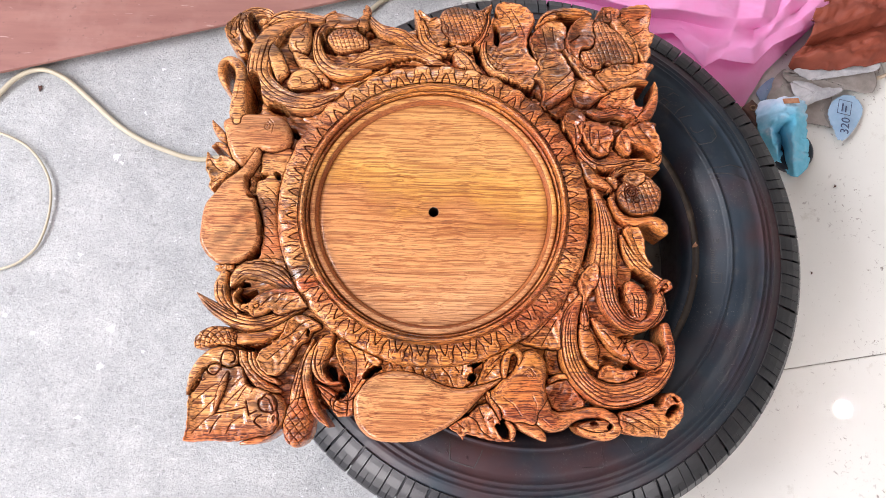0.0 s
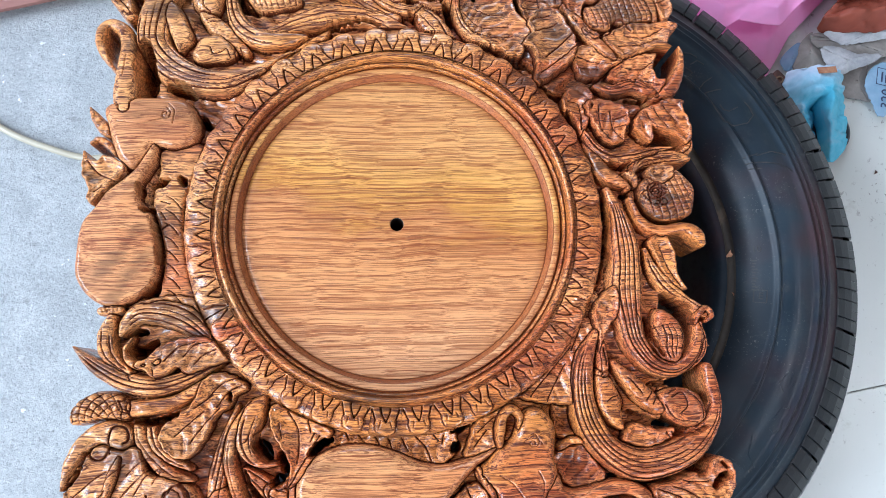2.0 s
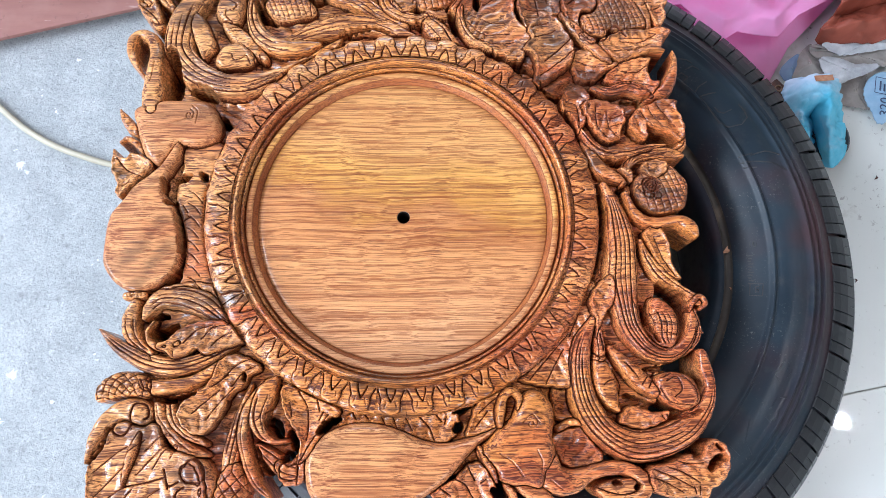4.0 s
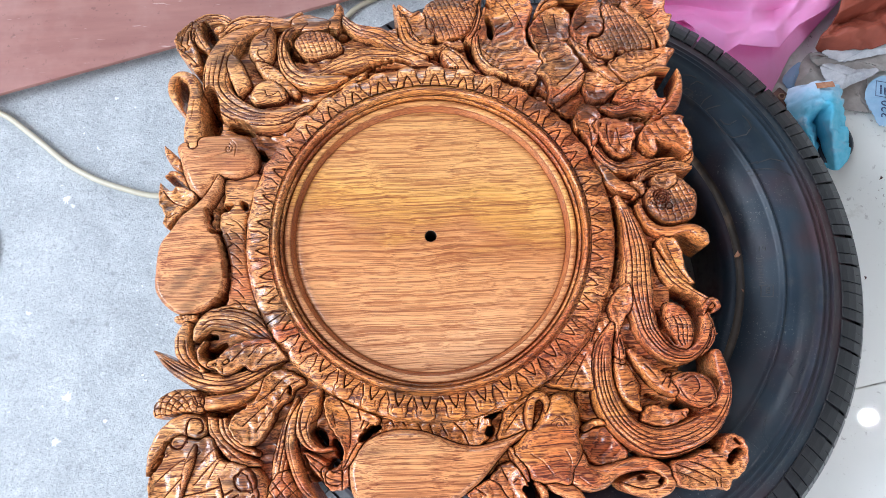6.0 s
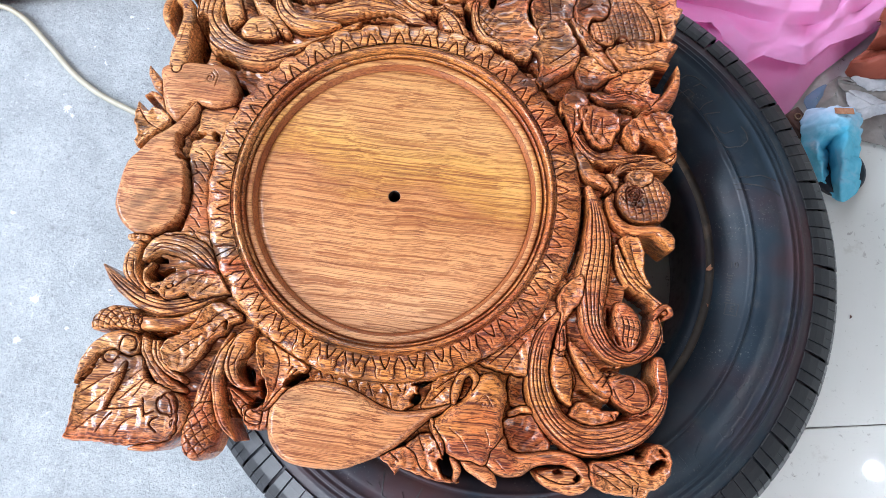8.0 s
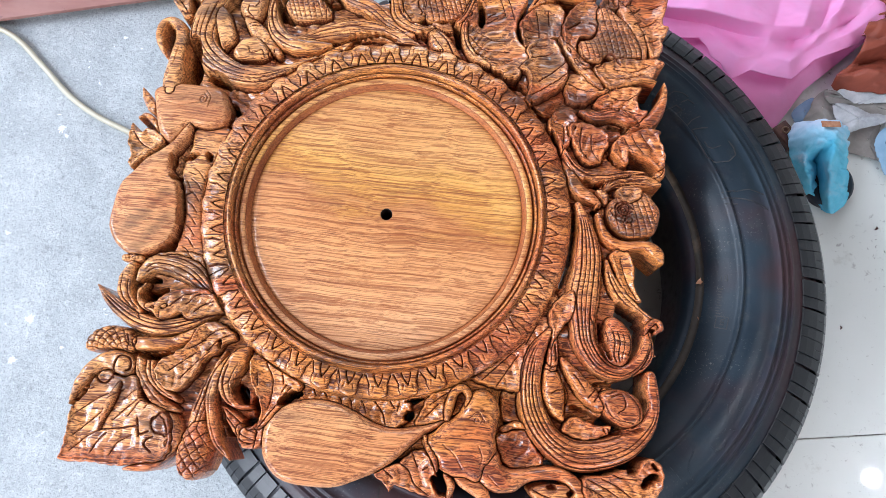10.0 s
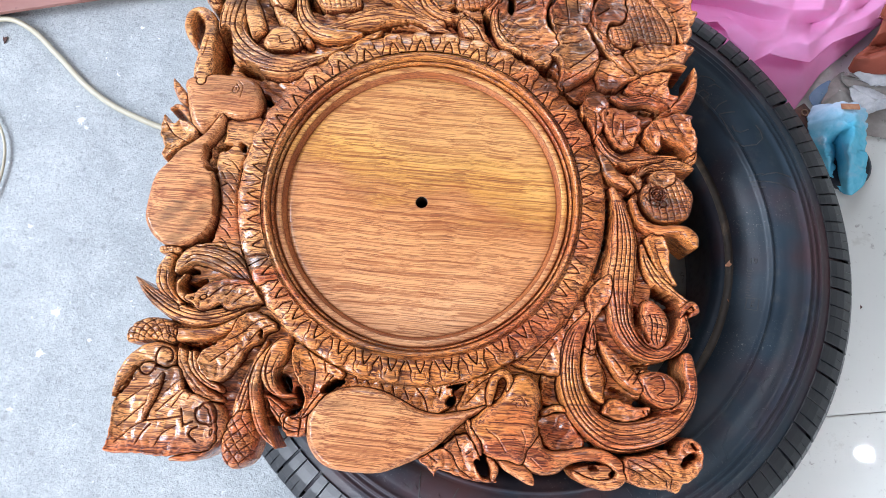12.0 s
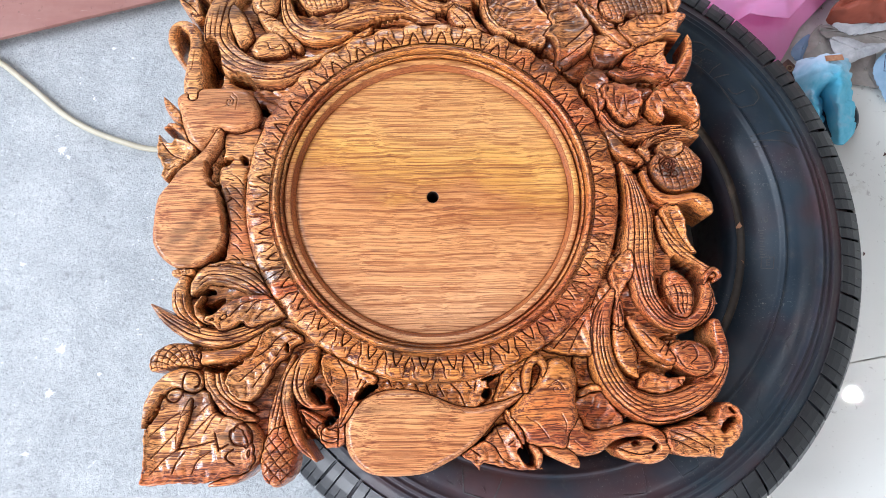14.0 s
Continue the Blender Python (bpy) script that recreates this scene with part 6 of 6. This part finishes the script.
# sandpaper
def scrap(name, outline, low, lift, material, parent=None, seed=1):
    """A torn flat scrap: a ragged closed outline with a slightly buckled middle."""
    ring = closed_curve(outline, 10 * len(outline))
    mid = ring.mean(0)
    rows = []
    for k in (1.0, 0.97, 0.8, 0.6, 0.4, 0.2, 0.04):
        row = []
        for x, y in ring:
            ragged = 0.0016 * noise.noise((x * 260, y * 260, seed)) + 0.0012 * noise.noise((x * 700, y * 700, seed))
            px, py = mid[0] + (x - mid[0]) * k + ragged * k, mid[1] + (y - mid[1]) * k + ragged * k
            buckle = abs(noise.noise((px * 45, py * 45, seed * 1.7))) + 0.4 * abs(noise.noise((px * 120, py * 120, seed * 2.3)))
            row.append((px, py, low + lift * (0.25 + buckle) * (1.15 - k)))
        rows.append(row)
    ob = part(name, sheet(rows, loop=True)[0], material, parent)
    solid = ob.modifiers.new("thickness", "SOLIDIFY")
    solid.thickness, solid.offset = 0.0007, 1
    return ob


tagged(scrap("sandpaper", [(0.467, 0.244), (0.488, 0.264), (0.497, 0.263), (0.486, 0.241), (0.479, 0.231), (0.472, 0.23)], 0.003, 0.006, pale_paper, None, 3), "small blue-grey printed sandpaper scrap by the tyre", "sandpaper")
tagged(scrap("sandpaper", [(0.494, 0.265), (0.511, 0.279), (0.517, 0.259), (0.521, 0.236), (0.501, 0.234), (0.48, 0.231), (0.488, 0.249)], 0.005, 0.006, grit_paper, None, 5), "worn grey-brown sandpaper scrap standing by the blue fold", "sandpaper")
tagged(scrap("sandpaper", [(0.505, 0.273), (0.524, 0.276), (0.545, 0.266), (0.583, 0.266), (0.637, 0.281), (0.633, 0.243), (0.589, 0.247), (0.559, 0.247), (0.53, 0.255), (0.509, 0.259)], 0.009, 0.006, grit_paper, None, 7), "long worn grey-brown sandpaper strip on the tiles", "sandpaper")
tagged(scrap("sandpaper", [(0.518, 0.273), (0.55, 0.279), (0.584, 0.287), (0.603, 0.282), (0.641, 0.292), (0.639, 0.275), (0.594, 0.266), (0.548, 0.258), (0.534, 0.26)], 0.015, 0.008, backing_paper, None, 9), "creased whitish sandpaper backing under the cloth", "sandpaper")
tagged(scrap("sandpaper", [(0.513, 0.254), (0.534, 0.255), (0.556, 0.247), (0.587, 0.245), (0.571, 0.234), (0.546, 0.225), (0.53, 0.218), (0.525, 0.227), (0.516, 0.234)], 0.014, 0.008, backing_paper, None, 11), "creased whitish sandpaper backing among the scraps", "sandpaper")
tagged(scrap("sandpaper", [(0.535, 0.229), (0.563, 0.234), (0.577, 0.242), (0.574, 0.222), (0.576, 0.193), (0.556, 0.194), (0.533, 0.2)], 0.002, 0.004, grit_paper, None, 13), "flat grey-brown sandpaper scrap lying on the tiles", "sandpaper")
printed = tagged(new("printed_sandpaper"), "pale blue sandpaper scrap printed with the number 320", "sandpaper")
scrap("sheet", [(0.565, 0.207), (0.573, 0.227), (0.59, 0.238), (0.606, 0.236), (0.616, 0.22), (0.609, 0.199), (0.589, 0.173), (0.577, 0.17), (0.571, 0.183)], 0.008, 0.006, blue_backing, printed, 17)
letters = bpy.data.curves.new("number", "FONT")
letters.body, letters.size, letters.extrude, letters.align_x, letters.align_y = "320", 0.017, 0.0002, "CENTER", "CENTER"
digits = new("printed_number", letters)
digits.data.materials.append(ink)
digits.parent = printed
digits.matrix_world = pose(0.584, 0.188, 0.0165, 0, 0, 78)
bm = bmesh.new()
for x0, x1, y0, y1 in ((-0.011, 0.011, 0.0088, 0.0096), (-0.011, 0.011, -0.0096, -0.0088), (-0.011, -0.0102, -0.0088, 0.0088), (0.0102, 0.011, -0.0088, 0.0088), (-0.007, 0.006, 0.002, 0.004), (-0.007, 0.003, -0.003, -0.001)):
    slab(x0, x1, y0, y1, 0, 0.0003, 0, bm)
bmesh.ops.transform(bm, verts=bm.verts, matrix=pose(0.586, 0.216, 0.0160, 0, 0, 76))
part("printed_bars", bm, ink, printed, smooth=False)

blue = tagged(new("blue_sandpaper"), "folded light-blue sandpaper leaning at the tyre on a black cap", "sandpaper")
creased("outer_fold", [[(0.455, 0.213, 0.03), (0.468, 0.215, 0.042), (0.486, 0.216, 0.048), (0.505, 0.216, 0.045), (0.52, 0.216, 0.032)],
         [(0.448, 0.191, 0.034), (0.459, 0.189, 0.05), (0.475, 0.192, 0.06), (0.491, 0.194, 0.058), (0.518, 0.196, 0.036)],
         [(0.451, 0.175, 0.03), (0.463, 0.177, 0.044), (0.48, 0.177, 0.052), (0.489, 0.176, 0.062), (0.518, 0.174, 0.034)],
         [(0.46, 0.164, 0.022), (0.464, 0.163, 0.042), (0.486, 0.174, 0.018), (0.485, 0.159, 0.056), (0.519, 0.157, 0.03)],
         [(0.472, 0.147, 0.014), (0.473, 0.146, 0.03), (0.496, 0.157, 0.006), (0.491, 0.141, 0.046), (0.524, 0.141, 0.022)],
         [(0.481, 0.136, 0.006), (0.485, 0.136, 0.014), (0.497, 0.14, 0.005), (0.494, 0.123, 0.036), (0.527, 0.129, 0.014)],
         [(0.497, 0.135, 0.004), (0.498, 0.127, 0.006), (0.501, 0.116, 0.008), (0.51, 0.112, 0.01), (0.526, 0.124, 0.006)]], 12, 0.0058, blue_paper, blue, 21, 0.001, 1.6)
bm = slab(-0.011, 0.011, -0.004, 0.004, 0, 0.0006, 0.0002)
bmesh.ops.transform(bm, verts=bm.verts, matrix=pose(0.487, 0.205, 0.0590, -10, 0, 4))
part("rust_stain", bm, rust_mark, blue)
tagged(part("cap", turned([(0.0, 0.012), (0.026, 0.012), (0.030, 0.010), (0.031, 0.0), (0.0, 0.0)], 40, (0.508, 0.152)), rubber), "round black plastic cap under the blue sandpaper", "cap")

# small scraps beside the tyre
bracket = tagged(new("rusty_bracket"), "small rusty brown bracket with a round eye beside the tyre", "bracket")
n = Nodes("rusty_brown", Roughness=0.7)
rusty_brown = n.done(n.ramp(n.noise(120, None, 4, 0.65), (0.3, (0.035, 0.012, 0.008)), (0.7, (0.11, 0.04, 0.025))), None, n.noise(300), 0.4, 0.0006)
n = Nodes("worn_brass", Roughness=0.45, Metallic=0.6)
worn_brass = n.done(n.ramp(n.noise(200), (0.3, (0.16, 0.09, 0.05)), (0.7, (0.36, 0.24, 0.15))))
bm = slab(-0.010, 0.010, -0.022, 0.010, 0, 0.030, 0.002)
bmesh.ops.transform(bm, verts=bm.verts, matrix=pose(0.446, 0.206, 0, 0, 0, 40))
part("body", bm, rusty_brown, bracket)
bm = turned([(0.0028, 0.0295), (0.0028, 0.0312), (0.0036, 0.0318), (0.0046, 0.0312), (0.0046, 0.0295)], 24, (0.447, 0.206))
part("eye", bm, worn_brass, bracket)
n = Nodes("bare_wood_strip", Roughness=0.7)
bare_strip = n.done(n.ramp(n.noise(1.0, n.stretched((30, 300, 300), -0.9), 4, 0.6), (0.3, (0.42, 0.33, 0.23)), (0.7, (0.60, 0.50, 0.38))))
bm = slab(-0.0035, 0.0035, -0.030, 0.030, 0, 0.004, 0.0006)
bmesh.ops.transform(bm, verts=bm.verts, matrix=pose(0.455, 0.200, 0, 0, 0, 38))
tagged(part("wood_strip", bm, bare_strip), "thin bare wooden strip on the floor by the tyre", "strip")
tagged(tube("cord", [(0.690, 0.430, 0.004), (0.664, 0.363, 0.012), (0.654, 0.335, 0.016), (0.641, 0.303, 0.012), (0.630, 0.276, 0.006), (0.636, 0.266, 0.003), (0.660, 0.274, 0.003), (0.72, 0.30, 0.003)], 0.0028, bare_strip),
       "tan cord lying beside the rust-brown cloth", "cord")

# wood chips on the tyre's bead and on the floor
def wood_chip(x, y, z, turn, size, label, group=""):
    """A splinter with an uneven outline."""
    bm = bmesh.new()
    bm.faces.new([bm.verts.new((size * a, size * b, c)) for a, b, c in ((-0.006, -0.001, 0.0002), (0.001, -0.003, 0.0012), (0.006, -0.001, 0.0004), (0.003, 0.001, 0.0014), (0.0045, 0.005, 0.0006), (-0.001, 0.002, 0.0016))])
    thick = bmesh.ops.extrude_face_region(bm, geom=bm.faces[:])
    bmesh.ops.translate(bm, verts=[v for v in thick["geom"] if isinstance(v, bmesh.types.BMVert)], vec=(0, 0, 0.0007))
    bmesh.ops.recalc_face_normals(bm, faces=bm.faces[:])
    bmesh.ops.transform(bm, verts=bm.verts, matrix=pose(x, y, z, 0, 0, turn))
    tagged(part("wood_chip", bm, rust_mark if group else rusty_brown, smooth=False), label, "wood chip", group=group)


for x, y, z, turn, size in ((0.313, -0.019, 0.1362, 20, 0.8), (0.314, -0.057, 0.1360, 75, 0.45), (0.321, 0.012, 0.1410, -30, 0.3)):
    wood_chip(x, y, z, turn, size, "small brown wood chip lying on the tyre's bead", "wood chips on the tyre")
wood_chip(-0.571, 0.228, 0.0004, 80, 0.9, "small dark wood chip lying on the concrete")
wood_chip(0.568, 0.102, 0.0004, 30, 0.5, "small dark wood chip lying on the tiles")
wood_chip(0.523, -0.024, 0.0004, 60, 0.4, "small dark wood chip lying on the tiles")
